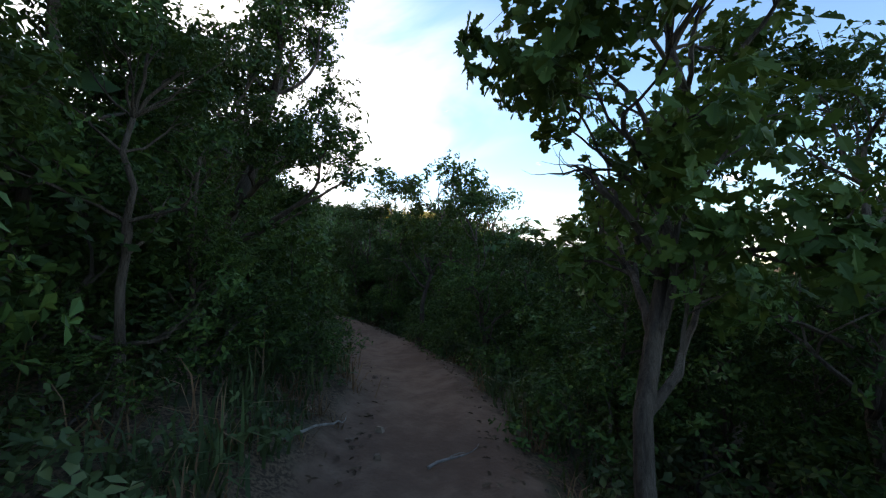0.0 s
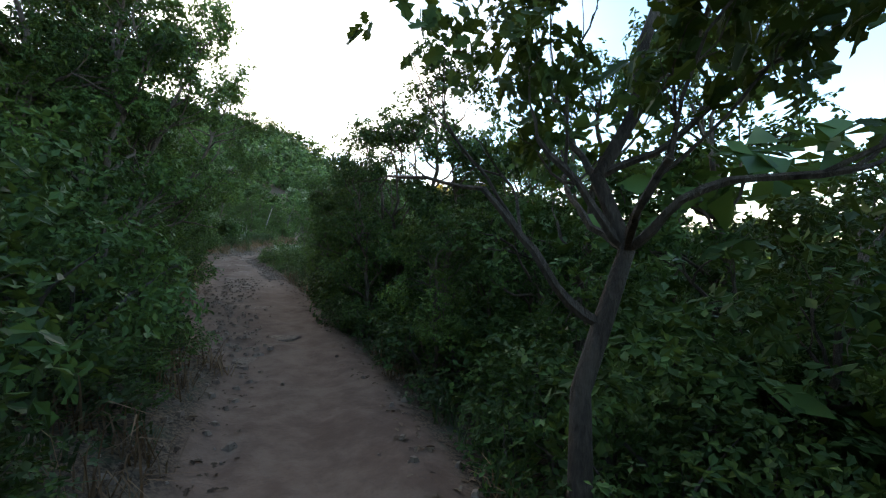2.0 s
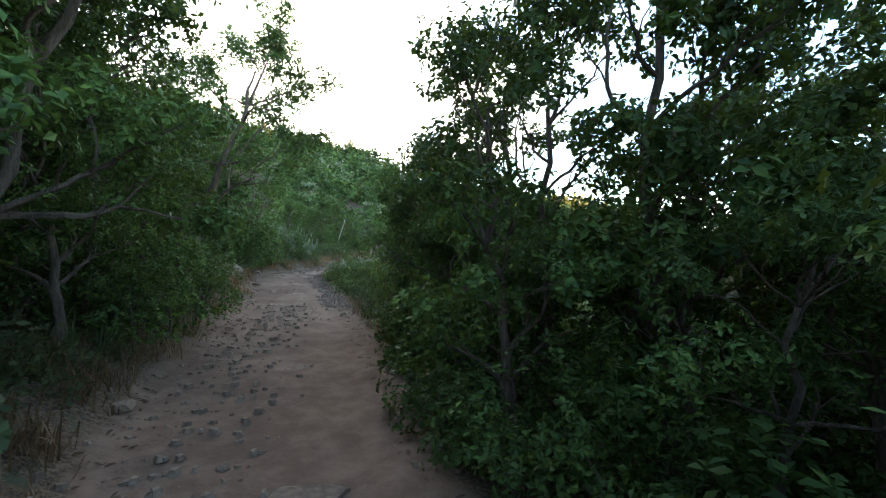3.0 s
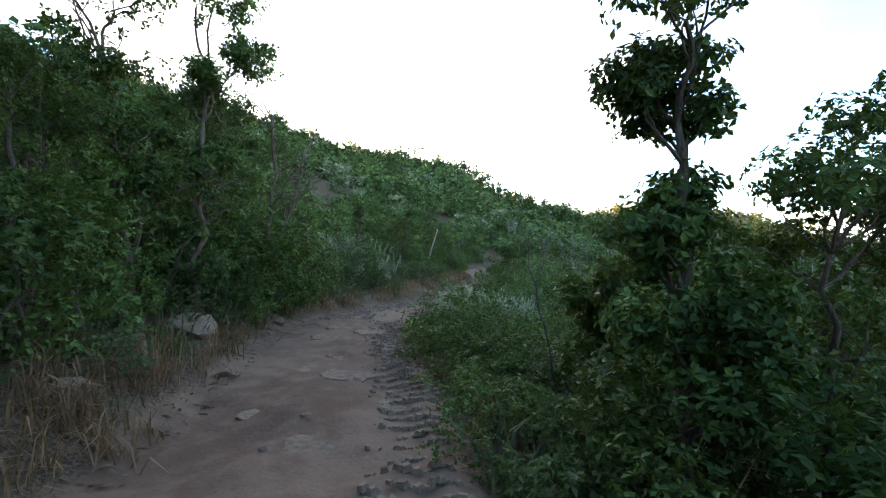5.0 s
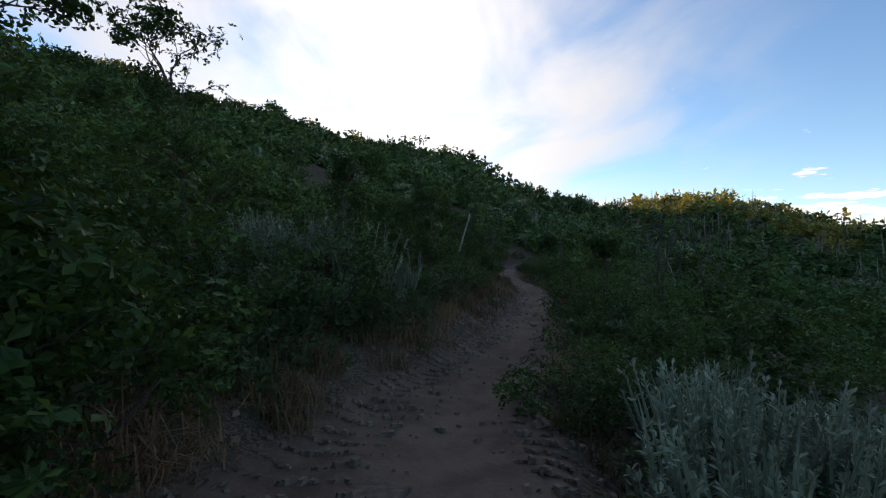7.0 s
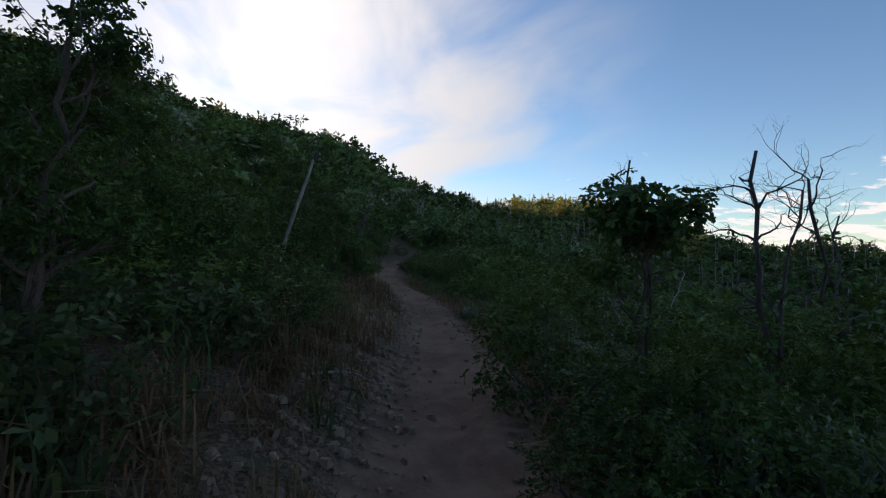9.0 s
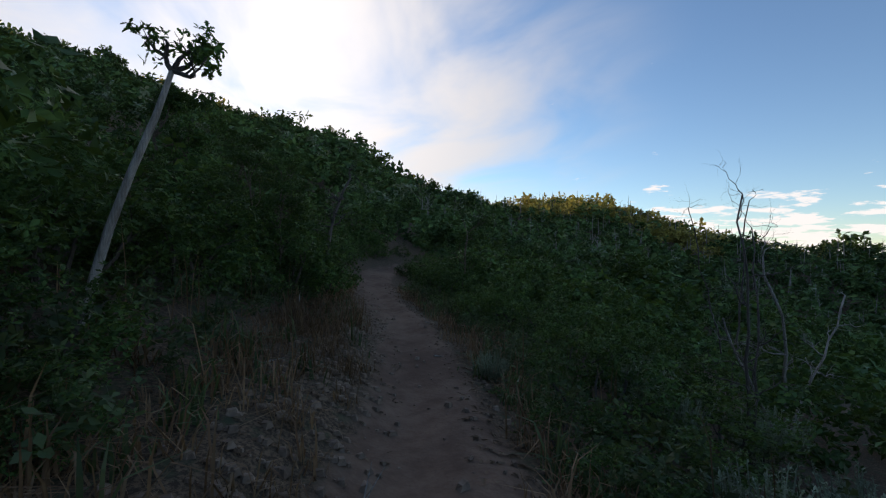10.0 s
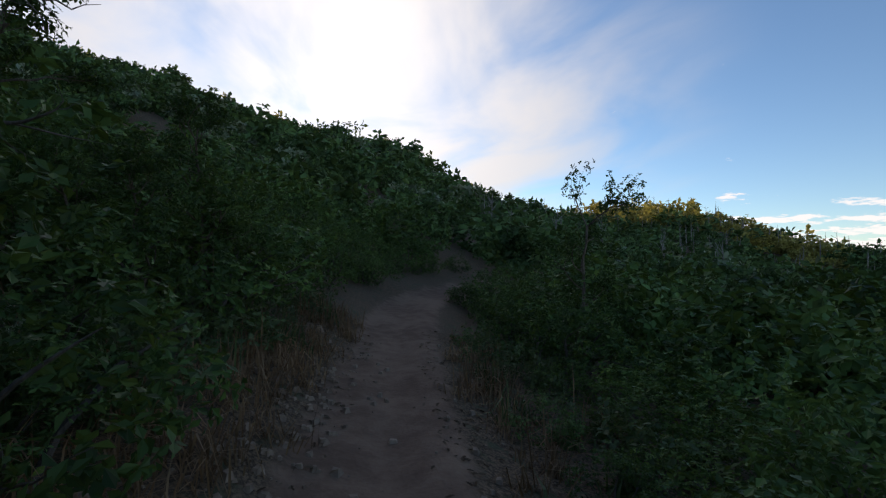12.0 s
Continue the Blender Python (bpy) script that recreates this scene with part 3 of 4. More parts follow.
def line_shrubs():
    """Bushes row behind row on both sides of the trail; the rows further back are one joined thicket."""
    start = int(np.abs(TRAIL[:, 1] + 3.2).argmin())
    last = len(TRAIL) - 3
    rows = ((0.24, 0.46, 0.52, True), (0.85, 0.8, 0.8, True), (1.5, 1.0, 0.95, True), (2.4, 1.0, 0.95, False), (3.6, 1.0, 1.1, False),
            (4.8, 1.05, 1.25, False), (6.2, 1.05, 1.4, False), (7.8, 1.1, 1.6, False), (9.6, 1.1, 1.8, False), (11.6, 1.15, 2.0, False), (14.0, 1.15, 2.2, False))
    back = []
    for sign, edge, wall in ((-1, LEFT_EDGE, LEFT_WALL), (1, RIGHT_EDGE, RIGHT_WALL)):
        for row, (out, part, gap, single) in enumerate(rows):
            k = float(start)
            while k < last:
                i = int(k)
                k += gap / 0.12 * rng.uniform(0.75, 1.25)
                x0, y0, _ = TRAIL[i]
                h = float(table(wall, y0)) * part * rng.choice([0.6, 0.8, 1.0, 1.15, 1.35])
                h = min(h, 1.0 + 0.1 * h) if single else h
                wide = rng.uniform(0.95, 1.25) * (1.25 if h < 0.6 else 1.0)
                d = float(table(edge, y0)) + float(table(LEFT_SHOULDER if sign < 0 else RIGHT_SHOULDER, y0)) + out * rng.uniform(0.85, 1.15) + (wide * h * 0.5 - 0.3 if row == 0 else 0)
                x, y = x0 + _tan[i, 1] * d * sign + rng.normal(0, .08), y0 - _tan[i, 0] * d * sign + rng.normal(0, .08)
                if not clear_of_trail(x, y, 0.5 * wide * h if row < 2 else 0.9):
                    continue
                if any((x - a) ** 2 + (y - b) ** 2 < c * c for a, b, c in KEEP_CLEAR):
                    continue
                turn, which = rng.uniform(0, 360), rng.randint(4)
                if single:
                    NEAR.put(which, placed(x, y, turn, h, wide))
                else:
                    back.append((x, y, turn, h, wide, which, out))
    join_bushes("thicket", [b for b in back if b[6] < 5], (800, 0.08), "dense dark green scrub oak thicket behind the trail's edges", 90)
    join_bushes("thicket", [b for b in back if b[6] >= 5], (700, 0.092), "dark green scrub oak thicket on the slope beside the trail", 190)


def bush_shape(seed, count, size):
    """Leaves of one bush about 1 m high, as points and triangles."""
    r_s = np.random.RandomState(seed)
    c = r_s.normal(0, 1, (40, 3))
    c /= np.linalg.norm(c, axis=1)[:, None]
    c = c * [0.46, 0.46, 0.40] + [0, 0, 0.46]
    c[:, 2] = np.maximum(c[:, 2], 0.1)
    p, out = blob_points(r_s, count, c, r_s.uniform(0.08, 0.22, 40), 0.35)
    p[:, 2] = np.maximum(p[:, 2], 0.03)
    shoot = r_s.normal(0, 1, (max(3, count // 60), 2)) * 0.26
    sp = np.concatenate([np.stack([np.full(7, a) + r_s.normal(0, .02, 7), np.full(7, b) + r_s.normal(0, .02, 7), 0.66 + r_s.rand() * 0.2 + 0.035 * np.arange(7)], 1) for a, b in shoot])
    p, out = np.concatenate([p, sp]), np.concatenate([out, r_s.normal(0, 1, sp.shape)])
    v, f = leaves(r_s, p, out, size, False)
    return v, np.array(f)


def leaf_sheet(name, verts, tris, mat):
    """A mesh of many loose triangles, filled in fast."""
    me = bpy.data.meshes.new(name)
    me.vertices.add(len(verts))
    me.vertices.foreach_set("co", np.ascontiguousarray(verts, np.float32).ravel())
    me.loops.add(tris.size)
    me.loops.foreach_set("vertex_index", np.ascontiguousarray(tris, np.int32).ravel())
    me.polygons.add(len(tris))
    me.polygons.foreach_set("loop_start", np.arange(0, tris.size, 3, dtype=np.int32))
    me.polygons.foreach_set("loop_total", np.full(len(tris), 3, np.int32))
    me.materials.append(mat)
    me.update(calc_edges=True)
    return new(name, me)


def join_bushes(name, spots, leafing, label, seed, mats=None):
    """Bushes set out at spots (x, y, turn, height, width, kind), joined into one mesh."""
    kinds = [bush_shape(seed + i, *leafing) for i in range(4)]
    vs, fs, n = [], [], 0
    z = ground_z([q[0] for q in spots], [q[1] for q in spots])
    for (x, y, turn, h, wide, which, *_), level in zip(spots, z):
        v, f = kinds[which]
        c, s = math.cos(radians(turn)), math.sin(radians(turn))
        w = h * wide
        vs.append(np.stack([(v[:, 0] * c - v[:, 1] * s) * w + x, (v[:, 0] * s + v[:, 1] * c) * w + y, v[:, 2] * h + level - 0.05 * h], 1))
        fs.append(f + n)
        n += len(v)
    return tagged(leaf_sheet(name, np.concatenate(vs), np.concatenate(fs), mats or OAK), label, "shrubs", kind="stuff")


# places kept free for sagebrush, dead trees and stones
KEEP_CLEAR = [(3.3, 22.2, .75), (3.9, 21.95, .4), (2.9, 22.5, .7), (5.4, 18.7, .8), (6.2, 19.0, .8), (2.3, 15.97, .55), (2.45, 15.4, .45), (5.3, 18.9, .55), (6, 18.8, .45), (5.99, 21.37, .4), (4.29, 23.07, .35), (3.99, 22.97, .55), (7.29, 22.07, .5), (4.9, 18.2, .5), (7.49, 22.87, .5), (5.39, 26.47, .4)]
line_shrubs()
# bushes that stand out by themselves: x, y, height, width
for x, y, h, wide, which in ((3.85, 21.5, .4, 1.2, 0), (3.5, 21.45, .42, 1.2, 1), (4.0, 22.5, .5, 1.2, 3), (4.2, 16.4, .78, 1.2, 2), (4.35, 16.9, .75, 1.2, 0), (4.08, 15.9, .66, 1.2, 2), (4.4, 15.6, .75, 1.2, 1), (4.15, 15.2, .56, 1.2, 2), (4.6, 16.3, .85, 1.2, 3), (4.3, 14.6, .6, 1.2, 2), (4.15, 14.0, .6, 1.1, 0), (2.35, 18.1, 1.2, 1.1, 0), (2.05, 17.5, 1.3, 1.1, 3), (2.65, 18.4, 1.0, 1.1, 1), (2.2, 7.25, .52, 1.3, 2), (2, 6.5, .6, 1.3, 2), (5.79, 20.97, .6, 1.2, 2), (6.14, 21.37, .75, 1.2, 0), (6.59, 21.07, .85, 1.2, 1), (4.75, 19.5, .6, 1.2, 3), (5.1, 19.8, .8, 1.1, 2), (4.75, 13.35, .85, 1.1, 0), (4.95, 13.7, 1.1, 1.1, 1), (5.3, 13.95, 1.1, 1.1, 3), (4.7, 14.1, .7, 1.1, 2), (6.34, 22.17, .72, 1.1, 2), (6.14, 22.52, .5, 1.3, 0), (6.54, 22.52, .8, 1.1, 1), (6.64, 23.37, .85, 1.1, 3), (6.94, 22.97, .95, 1.0, 0), (7.29, 22.87, 1.0, 1.1, 2), (7.69, 22.77, 1.0, 1.1, 0), (7.99, 23.17, 1.1, 1.1, 1), (8.49, 22.97, 1.1, 1.1, 3), (8.99, 23.37, 1.1, 1.1, 0), (6.74, 29.52, .8, 1.1, 0), (6.49, 29.62, 1.1, 1.0, 1), (6.94, 30.12, .9, 1.1, 3), (6.29, 28.87, 1.1, 1.1, 0), (3.95, 8.25, .75, 1.1, 0), (4.05, 7.8, .8, 1.1, 1), (4, 8.9, .7, 1.1, 3), (6.3, 17.9, .9, 1.2, 0), (6.75, 18.1, .9, 1.2, 1), (7.2, 18.6, 1.0, 1.2, 3), (3.2, 4.62, .62, 1.1, 0), (3, 4, .5, 1.2, 1), (1.75, 17.3, 1.5, 1.0, 0), (2.1, 18.3, 1.25, 1.0, 1), (4.6, 17.6, .6, 1.3, 2), (5.3, 17.6, .8, 1.3, 2), (6, 17.4, .9, 1.3, 0), (6.8, 18.6, .9, 1.3, 1), (7.2, 19.6, .9, 1.3, 0), (7.99, 21.17, .85, 1.3, 3), (1.5, 16.4, 1.4, 1.0, 3), (4.4, 15.95, .98, 1.15, 2), (4.7, 15, .62, 1.3, 0), (4.55, 16.9, .55, 1.3, 1), (1.75, 6.6, .62, 1.25, 2), (2, 7.1, .5, 1.3, 0),
                             (2.38, 17.2, 1.05, 1.0, 0), (2.5, 18, .65, 1.1, 3), (2.2, 16.55, .85, 1.1, 1), (4.75, 16.3, .72, 1.25, 2), (5.2, 16.7, .75, 1.2, 2), (5, 15.6, .85, 1.15, 2), (4.32, 15.15, .5, 1.3, 2), (5.5, 16, .9, 1.1, 2), (2.1, 10.6, 1.0, 1.0, 1), (2.2, 11.4, .9, 1.1, 0), (4.3, 11.9, .8, 1.1, 2), (4.6, 13.1, .8, 1.1, 2), (5, 14.2, .9, 1.0, 3)):
    put_clear(NEAR, which, x, y, h, wide)

SAGE_SPOTS = [(4.75, 18.1, .62), (5.15, 18.7, .74), (5.6, 18.4, .7), (5.5, 19.3, .72), (6.1, 19.0, .76), (6.4, 18.3, .7), (6.0, 19.9, .76), (6.7, 19.3, .76), (6.9, 18.4, .7), (5.3, 17.6, .55), (5.9, 17.5, .6), (7.3, 19.0, .75),
              (3.7, 22.1, .95), (3.3, 22.2, 1.3), (3.0, 22.7, 1.35), (2.7, 22.0, 1.35), (2.5, 21.5, 1.1), (3.5, 22.9, .9), (3.1, 23.3, .95), (2.3, 22.6, 1.1), (3.1, 21.1, .8), (2.6, 20.8, .85),
              (7.2, 22.1, .8), (6.95, 22.55, .8), (7.6, 22.5, .75), (8.1, 22.3, .66), (6.6, 21.7, .7),
              (8.7, 26.0, .62), (9.1, 26.6, .62), (9.4, 25.8, .66), (9.0, 25.0, .6), (9.9, 26.7, .6), (8.0, 24.9, .55), (7.5, 27.0, .4), (6.3, 30.0, .6), (6.5, 30.6, .55), (5.9, 15.0, .55), (5.4, 15.9, .5), (5.3, 12.9, .6), (4.6, 26.0, .7)]
for x, y, s in SAGE_SPOTS:
    put_clear(SAGES, rng.randint(3), x, y, s, rng.uniform(1.0, 1.25))

# ============ single trees ============


def tree_here(x, y, **kw):
    ob = make_tree(at=(x, y), **kw)
    ob.matrix_basis = pose(x, y, at_ground(x, y) - 0.02)
    return ob


tree_here(1.13, 0.64, seed=101, size=0.055, lobed=True, height=2.35, lean=(0.34, 0.1), crown=(0.55, .6), count=3000, trunk=0.036, bare=0.42, forks=14, mat=OAK_BRIGHT, label="scrub oak with a grey fissured leaning trunk beside the trail")
tree_here(0.55, 3.55, seed=102, height=2.6, lean=(0.35, 0.0), crown=(0.9, .7), forks=13, count=12000, trunk=0.07, bare=0.4, label="spreading scrub oak overhanging the trail")
tree_here(-0.8, 2.7, seed=103, height=2.7, lean=(0.1, 0.1), crown=(0.9, .7), count=9000, trunk=0.07, label="tall scrub oak in the brush uphill of the trail")
tree_here(3.93, 2.86, seed=104, height=3.3, lean=(0.2, -0.1), crown=(0.36, .5), count=1500, trunk=0.036, bare=0.45, size=0.055, lobed=True, forks=9, label="slender dark-stemmed young oak with tufted leaves", kids=2)
tree_here(3.45, 1.55, seed=105, height=1.6, lean=(0.1, 0.1), crown=(0.7, .5), count=3717, trunk=0.04, label="young scrub oak with an open crown")
tree_here(3.18, 4.95, seed=106, size=0.05, lobed=True, height=2.4, lean=(0.35, 0.0), crown=(0.66, .6), count=2300, trunk=0.036, bare=0.42, forks=13, mat=OAK_BRIGHT, label="leaning scrub oak at the trail's edge")
tree_here(4.6, 6.3, seed=107, height=2.5, lean=(0.1, -0.1), crown=(0.75, .6), count=3000, trunk=0.05, bare=0.4, label="dark-trunked scrub oak among bushes")
tree_here(4.75, 8.35, seed=108, height=2.45, lean=(0.2, 0.1), crown=(0.75, .6), count=6500, trunk=0.04, label="scrub oak with an open ragged crown")
tree_here(5.9, 7.9, seed=109, height=2.5, lean=(0.1, 0.1), crown=(0.75, .6), count=4000, trunk=0.045, label="scrub oak with an open ragged crown")
tree_here(5.4, 9.4, seed=110, height=2.4, lean=(0.7, -0.5), crown=(0.95, .6), count=6500, trunk=0.06, bare=0.3, label="many-limbed scrub oak with a long bent bough")
tree_here(4.4, 10.45, seed=111, height=1.95, lean=(0.05, 0.1), crown=(0.7, .6), count=6500, trunk=0.04, bare=0.3, label="bushy many-stemmed scrub oak")
tree_here(1.72, 9.2, seed=112, height=3.0, lean=(0.5, 0.2), crown=(0.8, .6), count=9000, forks=11, trunk=0.042, bare=0.4, label="scrub oak with a pale leaning trunk")
tree_here(1.2, 8.5, seed=113, height=3.1, lean=(0.12, 0.0), crown=(0.8, .6), count=8000, forks=11, trunk=0.042, bare=0.4, label="scrub oak with a pale slim trunk")
tree_here(1.95, 12.8, seed=114, height=3.1, lean=(0.7, -0.3), crown=(1.1, .6), count=9000, trunk=0.055, bare=0.45, forks=10, label="scrub oak whose boughs reach over the trail")
tree_here(1.98, 16.46, seed=115, height=3.2, lean=(0.1, 0.0), crown=(0.5, .5), forks=12, count=7000, trunk=0.034, bare=0.55, label="slim upright oak with a small tufted crown")
tree_here(4.8, 13.72, seed=116, height=2.35, lean=(0.02, 0.05), crown=(0.34, .6), count=7500, forks=15, trunk=0.038, bare=0.2, label="upright scrub oak with a narrow ragged crown")
tree_here(5.9, 13.6, seed=117, height=2.1, lean=(0.2, 0.1), crown=(0.65, .6), count=3098, trunk=0.04, bare=0.35, label="scrub oak with an open crown below the trail")
tree_here(5.12, 14.95, seed=118, height=0.95, lean=(0.08, 0.0), crown=(0.36, .5), count=2400, forks=11, trunk=0.022, bare=0.15, size=0.055, lobed=True, mat=OAK_BRIGHT, label="small crooked scrub oak below the trail")
tree_here(6.98, 23.22, seed=119, height=1.4, lean=(0.05, 0.0), crown=(0.36, .4), count=1050, trunk=0.024, bare=0.75, size=0.05, lobed=True, label="low flat-topped scrub oak with dark leaves")
tree_here(0.6, 18.2, seed=120, height=2.3, lean=(0.2, 0.0), crown=(0.8, .6), count=4337, trunk=0.05, label="scrub oak on the slope above the trail")
tree_here(4.69, 29.97, seed=121, height=1.9, lean=(0.2, 0.1), crown=(0.7, .6), count=4027, trunk=0.045, label="scrub oak on the slope above the trail")
tree_here(10.7, 33.6, seed=122, height=2.4, lean=(0.1, 0.1), crown=(0.5, .4), count=1500, trunk=0.03, bare=0.4, label="low scrub oak with a dark clumped top")
tree_here(3.09, 21.77, seed=123, height=1.7, lean=(0.2, 0.1), crown=(0.6, .5), count=2787, trunk=0.04, label="scrub oak on the slope above the trail")


BUSHY = Stock(*[lambda s=s, m=m: make_tree(seed=s, height=2.3, lean=(0.12, 0.08), crown=(0.55, .6), count=3500, trunk=0.034, bare=0.12, size=0.041, forks=13, kids=3, mat=m, at=(50, 50),
                                           label="tall bushy scrub oak, leafy almost to the ground") for s, m in ((131, OAK), (132, OAK_BRIGHT), (133, OAK))])
# x, y, height
for i, (x, y, h) in enumerate(((5.4, 13.7, 1.75), (5.75, 13.9, 1.7), (4.56, 9.4, 2.6), (4.2, 10.5, 2.3), (4.05, 11.2, 2.1), (4.8, 8.6, 2.8), (4.9, 7.7, 2.3), (5.5, 8.2, 2.3), (3, 1.3, 1.9), (3.6, 2.1, 1.9), (4.6, 1.9, 2.3), (2.2, 0.35, 1.9), (2.9, -0.1, 2.3), (5.9, 2, 2.3), (6.2, 3.4, 2.4), (5.2, 4.4, 2), (6, 5, 2.6),
                               (1.9, 10.9, 2.8), (1.5, 9.8, 3), (1.95, 11.8, 2.8), (1.3, 11.2, 3.2), (1.2, 8.8, 3.2), (0.1, 3.2, 2.2), (-0.4, 2.5, 2.1), (0.9, 5.3, 2.2),
                               (1.64, 15, 2.5), (1.55, 16.2, 2.6), (1.7, 18.2, 1.9), (1.3, 15.5, 2.8), (1.75, 17.2, 2), (2.3, 18.4, 1.5), (2.1, 17.6, 1.5), (1.9, 21.3, 2.2), (4.2, 25.2, 1.7), (3.8, 25.5, 1.8),
                               (6.2, 29.8, 1.45), (5.6, 29, 1.5), (4.9, 28.9, 1.39), (5.3, 30.2, 1.48), (6.4, 31.6, 1.4), (5.6, 31.8, 1.48), (6.7, 33, 1.5), (6, 30.9, 1.5),
                               (2.6, 0.6, 1.7), (3.3, 0.4, 2.2), (2.55, 1, 1.2), (3.3, 0.95, 1.5), (4.2, 0.7, 1.9), (5.2, 0.8, 2.1), (3.9, 1.5, 1.5), (4.3, 3.3, 1.7), (4.7, 2.8, 1.6), (5.3, 3.6, 2), (5.4, 2.6, 1.7), (1.7, 19.5, 1.4), (1.3, 18.9, 2.4), (0.9, 19.8, 2.4), (2.5, 1.6, 1.6), (3.9, 2.9, 2.1), (3.1, 3.5, 1.7), (4, 3.9, 2.3), (4.5, 4.9, 2.3), (5.2, 5.6, 2.5), (4.45, 6.1, 1.7), (3.9, 6.9, 1.9), (5.0, 7.1, 1.9), (4.4, 7.7, 1.8), (5.7, 8.7, 2.5),
                               (4.6, 9.2, 2.3), (5.2, 10.3, 2.2), (4.2, 9.9, 1.8), (6.2, 9.9, 2.4), (5.1, 11.2, 1.7), (6.6, 6.8, 2.5),
                               (-0.5, 1.6, 2.1), (0, 2, 2), (0.3, 2.7, 2), (0.7, 4.4, 1.9), (-0.9, 1, 2.3), (-0.35, 0.95, 1.7), (-1.2, 2.2, 2.6), (-0.2, 2.9, 2), (0.2, 4.3, 2), (-1.3, 3.6, 2.2), (0.6, 5.2, 1.8), (-0.4, 5.2, 2.1), (0.9, 6.6, 2.2), (0.2, 7.2, 2.6), (1, 7.7, 2.5), (0.5, 9, 2.1), (1.5, 10.2, 1.8), (0.7, 10.6, 2), (1.3, 11.6, 1.9), (1.4, 13.6, 2.1), (0.9, 14.6, 2), (1.7, 14.8, 1.6), (1.6, 10.8, 2), (2.05, 11.9, 1.6), (1.9, 9.8, 1.6), (5.1, 13.9, 1.25), (5.4, 14.4, 1.15), (1, 12.6, 2.1), (1.5, 9.2, 2.6), (1.9, 10.6, 2.5), (1.1, 10.2, 2.8), (1.9, 11.9, 2), (1.3, 8.1, 2.9), (1.75, 8.3, 2.5), (4.14, 24.07, 1.75), (6.29, 30.57, 1.56), (5.59, 31.97, 1.89), (6.59, 31.97, 1.5), (3.49, 25.97, 1.8), (0.6, 6, 2.2), (4.8, 11.1, 2.1), (4.85, 10.6, 2.4), (3.85, 8.6, 1.7), (6.29, 29.07, 1.5), (5.69, 30.17, 1.56),
                               (1.3, 15.7, 1.7), (0.8, 17, 1.8), (1.2, 18.6, 1.5), (4.34, 23.27, 1.35), (3.69, 25.07, 1.2), (5.49, 29.17, 1.56), (5.99, 29.67, 1.48), (4.79, 28.07, 1.3))):
    put_clear(BUSHY, i, x, y, h / 2.3, 1.0, 0.62)


def dead_here(x, y, top, wide, **kw):
    """A dead tree whose tip stands at the height top."""
    ob = make_dead_tree(height=top - at_ground(x, y), wide=wide, **kw)
    # turned so that no bough hangs into the way
    co = np.array([v.co for part in ob.children for v in part.data.vertices])
    for turn in (0, 40, -40, 80, -80, 130, -130, 180):
        c, n = math.cos(radians(turn)), math.sin(radians(turn))
        if hangs_clear(co[:, 0] * c - co[:, 1] * n + x, co[:, 0] * n + co[:, 1] * c + y, co[:, 2] + at_ground(x, y)).all():
            break
    ob.matrix_basis = pose(x, y, at_ground(x, y) - 0.02, 0, 0, turn)
    return ob


dead_here(2.2, 17.65, 2.85, 1.0, seed=31, low=0.55, boughs=9, stems=[(0.18, 0, 1.0, 0.036), (0.30, 0.06, 0.92, 0.030)], label="bare dead tree with two leaning stems and crooked boughs", mat=BARK)
dead_here(7.71, 22.97, 1.85, 0.5, seed=32, low=0.45, boughs=10, stems=[(0.03, 0, 1.0, 0.024), (0.16, 0, 0.85, 0.016)], label="bare dead shrub with black crooked branches", mat=DARK_DEAD)
dead_here(8.69, 23.12, 1.7, 0.55, seed=33, low=0.35, boughs=10, stems=[(-0.05, 0, 1.0, 0.022), (0.22, 0.1, 0.9, 0.018)], label="bare dead shrub with spreading branches", mat=DARK_DEAD)
dead_here(7.06, 23.24, 1.64, 0.3, seed=34, low=0.65, boughs=10, stems=[(0.0, 0.0, 1.0, 0.012)], label="dead leader standing out of an oak bush", mat=DARK_DEAD)
dead_here(9.19, 25.77, 1.7, 0.5, seed=35, boughs=11, stems=[(0.08, 0, 1.0, 0.014), (0.25, 0.1, 0.9, 0.011)], label="bare dead shrub with fine upswept twigs", mat=DARK_DEAD)
dead_here(10.29, 26.17, 1.25, 0.5, seed=36, stems=[(0.1, 0, 1.0, 0.020), (0.6, 0.1, 0.8, 0.016), (-0.6, 0.1, 0.7, 0.016)], label="broken grey dead shrub below the trail", mat=DEADWOOD)
dead_here(10.89, 27.07, 2.00, 0.42, seed=37, boughs=11, stems=[(0.05, 0, 1.0, 0.015), (-0.1, 0.1, 0.95, 0.011)], label="bare dead tree with fine twigs", mat=DARK_DEAD)
dead_here(6.87, 29.77, 2.25, 0.42, seed=38, low=0.6, boughs=10, stems=[(0.02, 0, 1.0, 0.032), (0.1, 0, 0.9, 0.020)], label="gnarled dead oak above the trail", mat=DARK_DEAD)
dead_here(4.8, 14.9, 1.2, 0.2, seed=39, boughs=4, low=0.5, stems=[(-0.12, 0.1, 1.0, 0.010)], label="bare dead oak sapling beside the trail", mat=DARK_DEAD)


